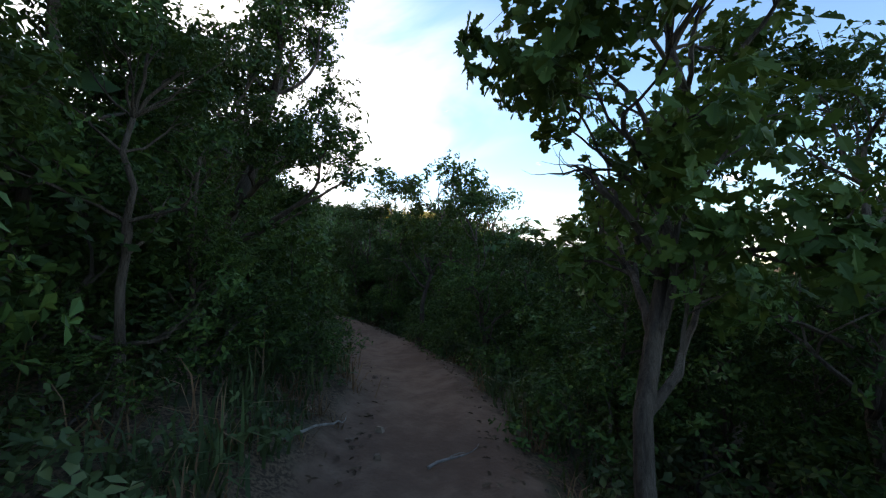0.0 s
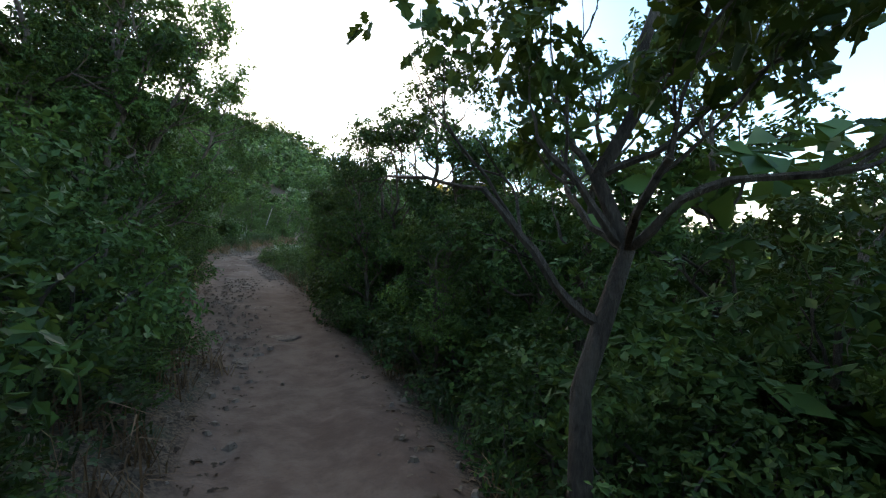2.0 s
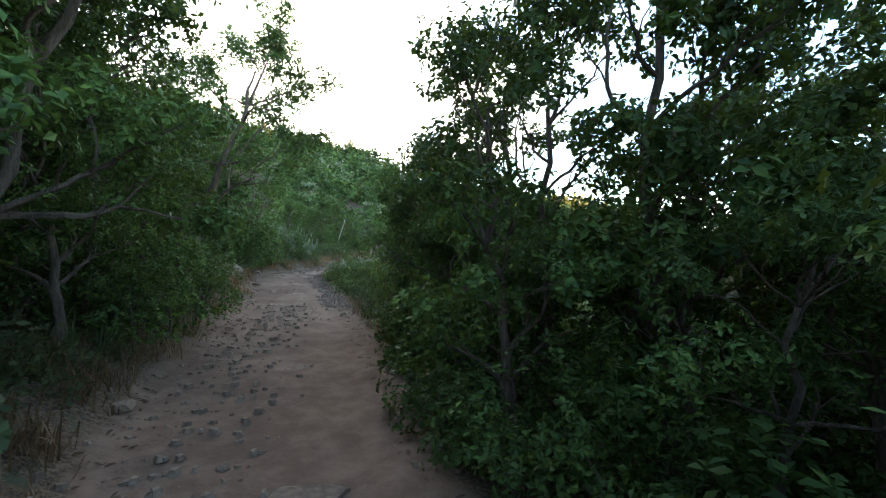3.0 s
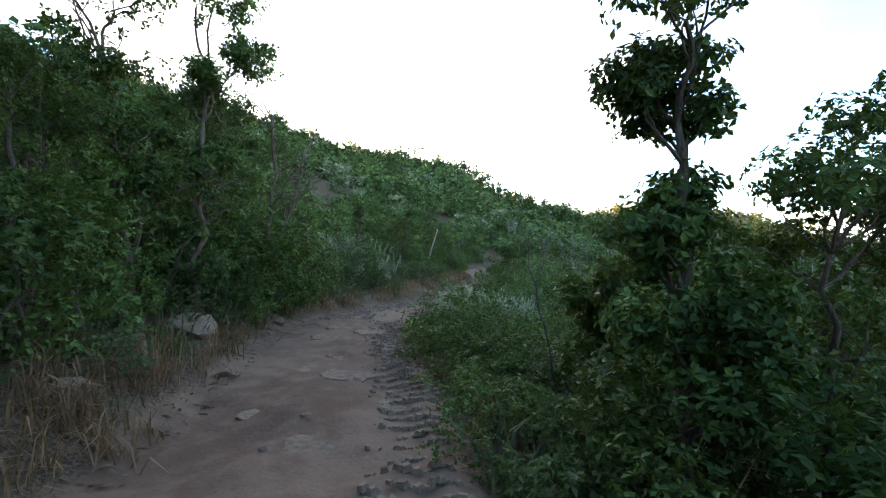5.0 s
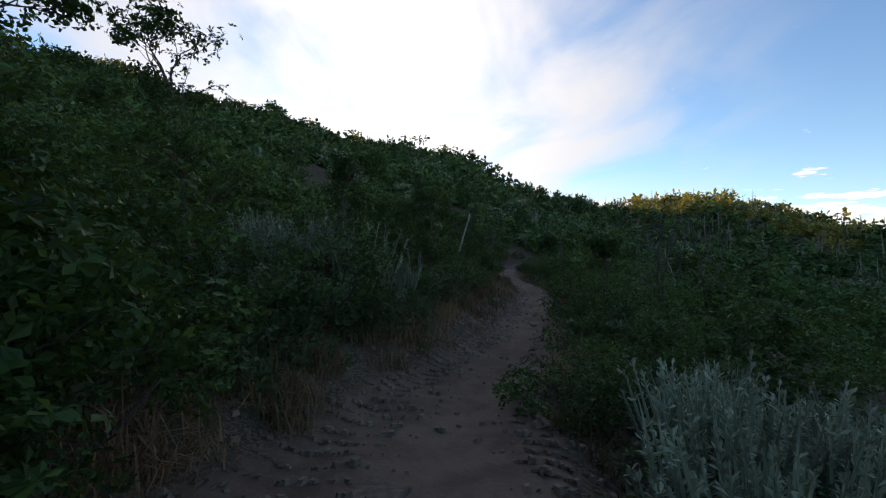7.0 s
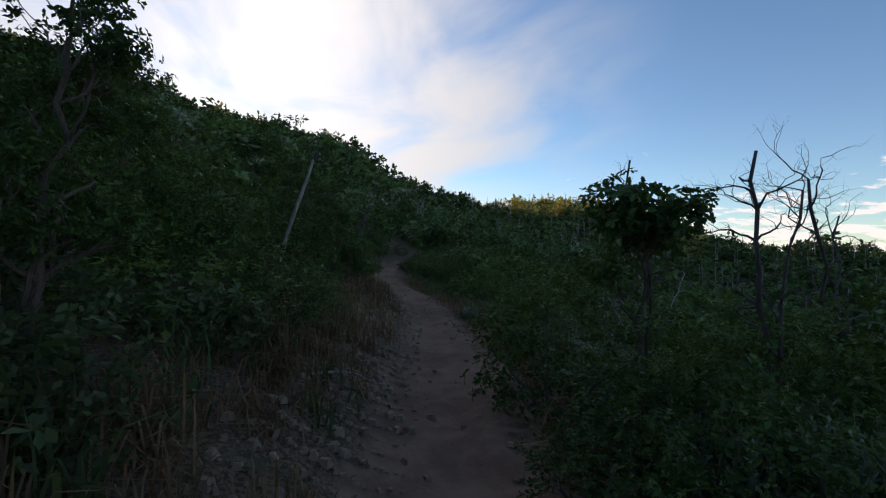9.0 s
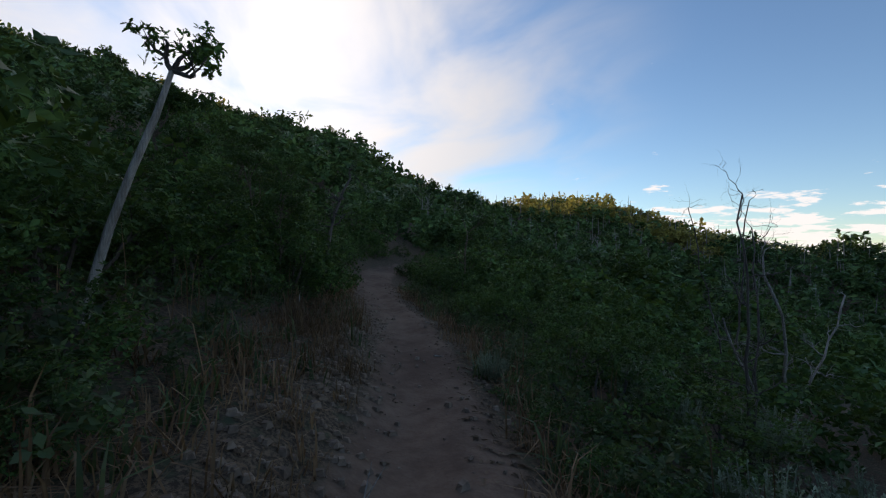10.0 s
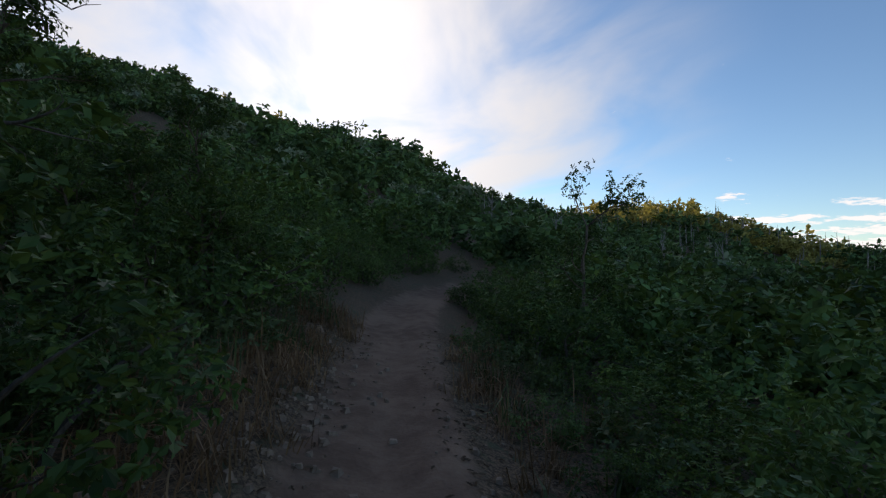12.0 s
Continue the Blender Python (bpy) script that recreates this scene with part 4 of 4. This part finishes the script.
def leaning_snag():
    """A pale barkless trunk that leans over, broken at the top."""
    root = thing("leaning_snag", "pale barkless dead trunk leaning over the bushes", "tree")
    rng_s = np.random.RandomState(61)
    x, y = 5.24, 26.52
    z = at_ground(x, y)
    pts = np.array([(0, 0, -0.08), (0.06, 0, 0.25), (0.12, -0.01, 0.5), (0.21, -0.02, 0.8), (0.31, -0.02, 1.1), (0.38, -0.03, 1.35)])
    heap = Heap()
    heap.add(*tube(pts, np.array([.027, .024, .022, .020, .018, .014]), 8))
    mesh_object("trunk", heap.verts(), heap.f, DEADWOOD, root, smooth_faces=True)
    tips = []
    for w in ((1, 0, .4), (.6, .3, .7), (-.6, 0, .6), (.9, -.3, .15)):
        limb = Heap()
        branch_out(rng_s, pts[-1], w, 0.15, 0.016, 2, limb, tips, 0.6, 3, 0.2, 5)
        mesh_object("limb", limb.verts(), limb.f, DARK_DEAD, root)
    p, out = blob_points(rng_s, 420, np.array([t[0] for t in tips]), np.full(len(tips), .06), 0.2)
    v, f = leaves(rng_s, p, out, 0.036, True)
    mesh_object("crown", v, f, OAK, root)
    root.matrix_basis = pose(x, y, z)


leaning_snag()


def stump(x, y, height, radius, lean, seed, label):
    r_s = np.random.RandomState(seed)
    heap = Heap()
    pts = np.array([(lean[0] * f, lean[1] * f, height * f - 0.05) for f in (0, .2, .45, .7, .9, 1)]) + r_s.normal(0, .006, (6, 3))
    heap.add(*tube(pts, radius * np.array([1.3, 1.05, 1, .92, .85, .5]), 8))
    ob = mesh_object("snag", heap.verts(), heap.f, DEADWOOD, smooth_faces=True)
    ob.matrix_basis = pose(x, y, at_ground(x, y))
    return tagged(ob, label, "tree")


stump(4.2, 23.37, 0.62, 0.022, (0.02, 0), 71, "short pale broken dead stem")
stump(4.1, 23.52, 0.72, 0.016, (-0.05, 0), 72, "thin pale broken dead stem")


# ============ far hillside ============
def far_woods():
    """Scrub that covers the slopes, joined: crowns of broad leaf clumps."""
    r_s = np.random.RandomState(77)
    n = 3800
    az = np.r_[r_s.uniform(-78, 62, n - 500), r_s.uniform(-135, -78, 500)]
    dist = 15 + np.where(az < -78, 60, 91) * r_s.rand(n) ** 0.75
    x, y = VIEW[0] - dist * np.sin(np.radians(az)), VIEW[1] + dist * np.cos(np.radians(az))
    # some beside and behind the start of the walk
    xb, yb = r_s.uniform(-30, 34, 700), r_s.uniform(-26, 24, 700)
    x, y = np.r_[x, xb], np.r_[y, yb]
    side, _, k = trail_at(x, y)
    keep = AWAY[0] > np.where(TRAIL[k, 0] > 10.8, 2.2, 14.5)
    x, y = x[keep], y[keep]
    sets = {"close": [], "near": [], "ridge": [], "green": [], "gold": [], "sage": []}
    for i in range(len(x)):
        d = math.hypot(x[i] - VIEW[0], y[i] - VIEW[1])
        h = r_s.uniform(0.9, 1.8) * (1.0 + 0.006 * d) * (1.35 if r_s.rand() < 0.08 else 1.0) * (r_s.choice([0.6, 0.9, 1.1, 1.4]) if d > 75 else 1.0)
        bearing = math.degrees(math.atan2(-(x[i] - VIEW[0]), y[i] - VIEW[1]))
        # sunlight on the crest is coloured in: golden bushes, most at these bearings
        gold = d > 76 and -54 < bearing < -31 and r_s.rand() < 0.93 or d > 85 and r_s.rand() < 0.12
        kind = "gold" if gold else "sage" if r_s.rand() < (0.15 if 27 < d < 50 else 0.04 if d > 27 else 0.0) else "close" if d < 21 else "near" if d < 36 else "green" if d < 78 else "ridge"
        sets[kind].append((x[i], y[i], r_s.uniform(0, 360), h, r_s.uniform(0.9, 1.3), r_s.randint(4)))
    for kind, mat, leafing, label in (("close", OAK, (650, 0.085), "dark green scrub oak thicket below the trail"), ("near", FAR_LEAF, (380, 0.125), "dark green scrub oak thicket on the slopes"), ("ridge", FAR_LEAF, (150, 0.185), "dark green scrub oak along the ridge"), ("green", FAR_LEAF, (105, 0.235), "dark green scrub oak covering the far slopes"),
                                      ("gold", SUNLIT_LEAF, (150, 0.19), "scrub on the ridge top, coloured yellow as if sunlit"), ("sage", SAGE, (170, 0.14), "grey-green sagebrush scattered over the slopes")):
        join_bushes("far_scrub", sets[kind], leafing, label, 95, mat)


far_woods()


def far_trunks():
    """Thin pale dead stems standing over the far scrub."""
    r_s = np.random.RandomState(78)
    heap = Heap()
    for i in range(380):
        az, d = r_s.uniform(-72, -18), r_s.uniform(26, 100)
        x, y = VIEW[0] - d * math.sin(radians(az)), VIEW[1] + d * math.cos(radians(az))
        h = r_s.uniform(1.4, 2.6) * (0.7 + d / 90)
        z = at_ground(x, y)
        t = r_s.normal(0, 0.15, 2)
        heap.add(*tube([(x, y, z), (x + t[0] * .5, y + t[1] * .5, z + h * .55), (x + t[0], y + t[1], z + h)], [0.03 + d * .0006, 0.02 + d * .0005, 0.01], 3))
        for j in range(3):
            f = r_s.uniform(.5, .9)
            w = r_s.normal(0, .35, 2)
            heap.add(*tube([(x + t[0] * f, y + t[1] * f, z + h * f), (x + t[0] * f + w[0], y + t[1] * f + w[1], z + h * f + .5)], [0.02, 0.006], 3))
    tagged(mesh_object("far_dead_stems", heap.verts(), heap.f, DEADWOOD), "thin pale dead tree stems on the far slope", "trees", kind="stuff")


far_trunks()


# ============ stones ============
def stone_mesh(seed, flat=0.6, cuts=2, rugged=0.35):
    bm = bmesh.new()
    bmesh.ops.create_icosphere(bm, subdivisions=cuts, radius=0.5)
    r_s = np.random.RandomState(seed)
    planes = [(Vector(r_s.normal(0, 1, 3)).normalized(), r_s.uniform(0.20, 0.36)) for _ in range(11)]
    for v in bm.verts:
        for nrm, lim in planes:
            over = v.co.dot(nrm) - lim
            if over > 0:
                v.co -= nrm * over * 0.9
        v.co *= 1 + rugged * 0.3 * noise.noise(v.co * 4 + Vector((seed, 0, 0)))
        v.co.z *= flat
    me = bpy.data.meshes.new("stone")
    bm.to_mesh(me)
    bm.free()
    me.materials.append(STONE)
    return me


def slab_mesh(seed):
    """A broken flat slab: uneven outline, stepped and chipped top."""
    r_s = np.random.RandomState(seed)
    n = 11
    a = np.sort(np.linspace(0, 6.28, n, endpoint=False) + r_s.normal(0, .16, n))
    rad = r_s.uniform(0.34, 0.56, n)
    verts, faces = [], []
    for level, (size, z) in enumerate(((1.06, -0.3), (1.0, 0.10), (0.93, 0.155), (0.62, 0.17))):
        for k in range(n):
            w = r_s.normal(0, .02)
            verts.append((math.cos(a[k]) * (rad[k] * size + w), math.sin(a[k]) * (rad[k] * size + w), z + r_s.normal(0, .014)))
    verts.append((0, 0, 0.18))
    for level in range(3):
        for k in range(n):
            p, q = level * n + k, level * n + (k + 1) % n
            faces.append((p, q, q + n, p + n))
    for k in range(n):
        faces.append((3 * n + k, 3 * n + (k + 1) % n, 4 * n))
    me = bpy.data.meshes.new("slab")
    me.from_pydata(verts, [], faces)
    me.materials.append(STONE)
    return me


SLABS = [slab_mesh(260 + i) for i in range(5)]
STONES = [stone_mesh(200 + i, f) for i, f in enumerate((0.55, 0.7, 0.4, 0.85, 0.5, 0.62))]


def stone(x, y, size, turn=0.0, wide=1.0, which=0, sink=0.35, name="stone", label="angular brown stone half sunk in the trail", tilt=(0, 0), group="stones on the trail"):
    ob = new(name, STONES[which % len(STONES)])
    ob.matrix_basis = pose(x, y, at_ground(x, y) + size * (0.25 - 0.5 * sink), tilt[0], tilt[1], turn) @ Matrix.Diagonal((size * wide, size, size, 1))
    return tagged(ob, label, "rock", group)


stone(2.2, 15.98, 0.44, 20, 1.3, 1, 0.36, "boulder", "pale sandstone boulder in dry grass on the bank", (0, 12), "boulders")
stone(2.2, 14.5, 0.2, 70, 1.1, 3, 0.2, "boulder", "brown stone in dry grass at the trail's edge", (0, 8), "boulders")
stone(2.28, 9.5, 0.14, 40, 1.2, 0, 0.2, "boulder", "brown stone on the trail's edge", (0, 0), "boulders")
stone(3.95, 7.2, 0.16, 10, 1.3, 3, 0.3, "boulder", "brown rock under the brush beside the trail", (0, 0), "boulders")
stone(1.95, 8.0, 0.22, 10, 1.3, 1, 0.2, "boulder", "pale stone lying under the brush", (0, 0), "boulders")
stone(2.55, 17.35, 0.17, 10, 1.0, 1, 0.2, "boulder", "brown stone at the foot of the bank", (0, 0), "boulders")
stone(2.6, 15.4, 0.16, 10, 1.0, 3, 0.2, "boulder", "brown stone at the foot of the bank", (0, 0), "boulders")
stone(4.3, 12.6, 0.22, 10, 1.2, 0, 0.3, "boulder", "grey stone under the bush", (0, 0), "boulders")
# slabs of bedrock that make low steps in the trail
for x, y, s, turn, wide, w in ((3.42, 15.35, .34, 8, 1.35, 2), (3.3, 14.25, .26, -20, 1.2, 2), (3.55, 17.05, .30, 5, 1.3, 2), (3.1, 16.7, .26, -12, 1.3, 2), (3.62, 17.75, .26, 25, 1.1, 4),
                              (3.0, 13.1, .24, 15, 1.3, 4), (3.12, 8.46, .22, 0, 1.3, 2), (2.76, 7.82, .24, 20, 1.2, 4), (3.12, 10.15, .24, -10, 1.4, 2), (3.6, 18.6, .24, 10, 1.3, 4), (3.2, 12.0, .22, -8, 1.5, 4), (3.35, 16.0, .28, -15, 1.3, 0), (3.75, 16.25, .22, 12, 1.2, 0), (3.42, 18.15, .24, -6, 1.3, 0), (3.2, 17.4, .24, 18, 1.3, 0),
                              (3.7, 14.8, .22, -4, 1.2, 0), (3.12, 15.6, .24, 30, 1.2, 0), (3.45, 13.75, .26, 6, 1.4, 0), (2.95, 14.7, .2, -25, 1.2, 0)):
    ob = new("rock_slab", SLABS[int(x * 37 + y * 11) % 5])
    ob.matrix_basis = pose(x, y, at_ground(x, y) - 0.10 * s, 7, 3, turn) @ Matrix.Diagonal((s * wide, s * 0.9, s * 0.8, 1))
    tagged(ob, "flat sandstone slab making a low step in the trail", "rock", "rock slabs in the trail")
r_st = np.random.RandomState(9)
for i in range(150):
    k = r_st.randint(int(np.abs(TRAIL[:, 1] - 1).argmin()), int(np.abs(TRAIL[:, 1] - 33).argmin()))
    x0, y0, _ = TRAIL[k]
    bias = r_st.normal(-0.05, 0.42)
    x, y = x0 + _tan[k, 1] * bias, y0 - _tan[k, 0] * bias
    rocky = float(np.interp(y0, [0, 6, 7, 12, 13, 19, 20, 23, 26, 33], [.15, .3, .7, .7, 1, 1, .8, .9, .9, .3]))
    if r_st.rand() > rocky or abs(bias) < 0.3 and r_st.rand() < 0.8:
        continue
    stone(x, y, 0.022 + 0.05 * r_st.rand() ** 2.2, r_st.uniform(0, 360), r_st.uniform(0.9, 1.6), r_st.randint(6), 0.3, tilt=(r_st.normal(0, 10), r_st.normal(0, 10)))


def gravel():
    """Loose chips on the trail and its shoulders."""
    r_s = np.random.RandomState(10)
    heap = Heap()
    corner = np.array([(-1, -1, -1), (1, -1, -1), (1, 1, -1), (-1, 1, -1), (-.6, -.6, 1), (.7, -.5, 1), (.5, .7, 1), (-.7, .5, 1)]) * 0.5
    quads = [(0, 3, 2, 1), (4, 5, 6, 7), (0, 1, 5, 4), (1, 2, 6, 5), (2, 3, 7, 6), (3, 0, 4, 7)]
    n = 11000
    k = r_s.randint(int(np.abs(TRAIL[:, 1] - 0.5).argmin()), int(np.abs(TRAIL[:, 1] - 33.5).argmin()), n)
    y0 = TRAIL[k, 1]
    keep = r_s.rand(n) < np.interp(y0, [0, 6, 8, 13, 19, 21, 27, 33], [.1, .25, .5, .9, .9, 1, 1, .45])
    k = k[keep]
    y0 = y0[keep]
    b = np.where(r_s.rand(len(k)) < 0.6, -1, 1) * np.abs(r_s.normal(0.55, 0.22, len(k)))
    b = np.where((y0 > 13) & (y0 < 18), r_s.normal(0.08, 0.1, len(k)), b)
    b = np.where((y0 > 20) & (r_s.rand(len(k)) < 0.7), r_s.normal(-0.5, 0.17, len(k)), b)
    b = np.where(y0 < 12, np.sign(b) * (np.abs(b) + 0.2), b)
    x, y = TRAIL[k, 0] + _tan[k, 1] * b, TRAIL[k, 1] - _tan[k, 0] * b
    z = ground_z(x, y)
    for i in range(len(x)):
        s = 0.008 + 0.032 * r_s.rand() ** 2
        a = r_s.uniform(0, 6.28)
        turn = np.array([[math.cos(a), -math.sin(a), 0], [math.sin(a), math.cos(a), 0], [0, 0, 1]])
        v = (corner * r_s.uniform(0.7, 1.3, (8, 3)) * [s * 1.3, s, s * 0.7]) @ turn.T
        heap.add(v + [x[i], y[i], z[i] + 0.002 + s * 0.25], quads)
    tagged(mesh_object("gravel", heap.verts(), heap.f, GRIT), "loose angular gravel scattered over the trail", "gravel", kind="stuff")


gravel()


# ============ grass, herbs and litter ============
def blades(name, mat, spots, per, height, label, seed, lean=0.5, width=0.0034):
    """Tufts of narrow bent blades, joined."""
    r_s = np.random.RandomState(seed)
    x, y, h = np.array(spots).T
    x, y, h = np.repeat(x, per), np.repeat(y, per), np.repeat(h, per)
    n = len(x)
    x, y = x + r_s.normal(0, 0.05, n), y + r_s.normal(0, 0.05, n)
    z = ground_z(x, y)
    h = height * h * r_s.uniform(0.5, 1.2, n)
    a = r_s.uniform(0, 6.28, n)
    h = h * r_s.choice([0.45, 0.8, 1.15], n)
    d = np.stack([np.cos(a), np.sin(a), np.zeros(n)], 1)
    side = np.stack([-np.sin(a), np.cos(a), np.zeros(n)], 1)
    bend = r_s.uniform(0.05, 1.0, n) * lean * 1.25
    base = np.stack([x, y, z - 0.01], 1)
    mid = base + d * (h * bend * 0.45)[:, None] + np.array([0, 0, 1]) * (h * (0.62 - 0.1 * bend))[:, None]
    tip = base + d * (h * bend * 1.3)[:, None] + np.array([0, 0, 1]) * (h * (1.0 - 0.6 * bend))[:, None]
    w = width * r_s.uniform(0.7, 1.4, n)[:, None]
    v = np.stack([base - side * w, base + side * w, mid + side * w * .8, mid - side * w * .8, tip], 1).reshape(-1, 3)
    i = np.arange(n)[:, None] * 5
    faces = (i + np.array([[0, 1, 2, 3]])).tolist() + (i + np.array([[3, 2, 4]])).tolist()
    return tagged(mesh_object(name, v, faces, mat), label, "grass", kind="stuff")


def edge_spots(seed, n, spread, rows, y_lo=-1.0, y_hi=34.0, sides=(-1, 1), out=0.1):
    """Places along the trail's edges; rows: y and how likely."""
    r_s = np.random.RandomState(seed)
    lo, hi = int(np.abs(TRAIL[:, 1] - y_lo).argmin()), int(np.abs(TRAIL[:, 1] - y_hi).argmin())
    spots = []
    for _ in range(n):
        k = r_s.randint(lo, hi)
        x0, y0, _ = TRAIL[k]
        if r_s.rand() > np.interp(y0, [r[0] for r in rows], [r[1] for r in rows]):
            continue
        s = sides[r_s.randint(len(sides))]
        d = float(table(LEFT_EDGE if s < 0 else RIGHT_EDGE, y0)) + float(table(LEFT_SHOULDER if s < 0 else RIGHT_SHOULDER, y0)) * r_s.rand() + out + abs(r_s.normal(0, spread))
        spots.append((x0 + _tan[k, 1] * d * s, y0 - _tan[k, 0] * d * s, r_s.uniform(0.6, 1.3)))
    return spots


blades("dry_grass", STRAW, edge_spots(41, 1500, 0.25, [(-1, .15), (5, .15), (8, .3), (12, .5), (18, .5), (22, .8), (26, 1), (34, 1)], sides=(-1, -1, 1)), 30, 0.22, "tan dry grass tufts along the trail's edges", 42, 0.9)
blades("dry_grass", STRAW, [(rng.uniform(2.0, 2.55), rng.uniform(14.2, 16.6), rng.uniform(.7, 1.5)) for i in range(26)] + [(rng.uniform(2.3, 3.0), rng.uniform(18.6, 19.6), rng.uniform(.6, 1.3)) for i in range(16)], 34, 0.21, "tall tan dry grass round the boulder", 43, 0.9)
blades("green_grass", HERB, edge_spots(44, 700, 0.35, [(-1, 1), (12, .7), (20, .6), (34, .7)], out=0.2), 22, 0.26, "green grass and herbs under the bushes", 45, 0.7, 0.006)
blades("dry_stalks", STRAW, edge_spots(46, 170, 0.6, [(-1, .6), (12, 1), (34, 1)], out=0.35), 5, 0.45, "tall pale dry grass stalks among the bushes", 47, 0.35, 0.0035)


def undergrowth():
    """Low green herbs and seedlings that fill the ground between the bushes."""
    r_s = np.random.RandomState(55)
    spots = []
    for x, y, _ in edge_spots(56, 1500, 0.9, [(-1, .8), (12, .8), (18, 1), (34, 1)], out=0.22):
        h = r_s.uniform(0.16, 0.36)
        if clear_of_trail(x, y, 0.75 * h):
            spots.append((x, y, r_s.uniform(0, 360), h, r_s.uniform(1.0, 1.4), r_s.randint(4)))
    join_bushes("undergrowth", spots, (120, 0.12), "low green herbs covering the ground between bushes", 240, HERB)


undergrowth()


def litter():
    """Fallen leaves and straw bits beside the trail."""
    r_s = np.random.RandomState(51)
    sp = np.array(edge_spots(52, 11000, 0.22, [(-1, .4), (8, .4), (13, .4), (19, 1), (34, 1)], out=-0.12))
    z = ground_z(sp[:, 0], sp[:, 1])
    p = np.stack([sp[:, 0], sp[:, 1], z + 0.008], 1)
    v, f = leaves(r_s, p, np.tile([0, 0, 0.25], (len(p), 1)), 0.036, True, 3.0)
    tagged(mesh_object("leaf_litter", v, f, LITTER), "brown fallen oak leaves beside the trail", "litter", kind="stuff")


litter()


def fallen_stick(x, y, length, turn, seed, label, radius=0.008):
    r_s = np.random.RandomState(seed)
    heap, tips = Heap(), []
    branch_out(r_s, (0, 0, 0.012), (1, 0, 0.04), length, radius, 1, heap, tips, 0.25, 2, 0.0, 5, 0.5)
    ob = mesh_object("fallen_stick", heap.verts(), heap.f, DEADWOOD)
    ob.matrix_basis = pose(x, y, at_ground(x, y), 0, 0, turn)
    return tagged(ob, label, "stick", "fallen sticks")


for i, (x, y, l, t) in enumerate(((7.51, 27.39, .14, 20), (6.29, 25.07, .2, 60), (5.29, 23.67, .22, -20), (6.49, 28.37, .4, 100), (6.29, 27.77, .45, 140), (5.99, 26.37, .25, 30), (3.7, 7.6, .3, 70), (1.1, 1.6, .2, 20), (0.55, 1.9, .35, 10), (8.09, 29.07, .3, 80))):
    fallen_stick(x, y, l, t, 300 + i, "bleached fallen stick on dry ground")
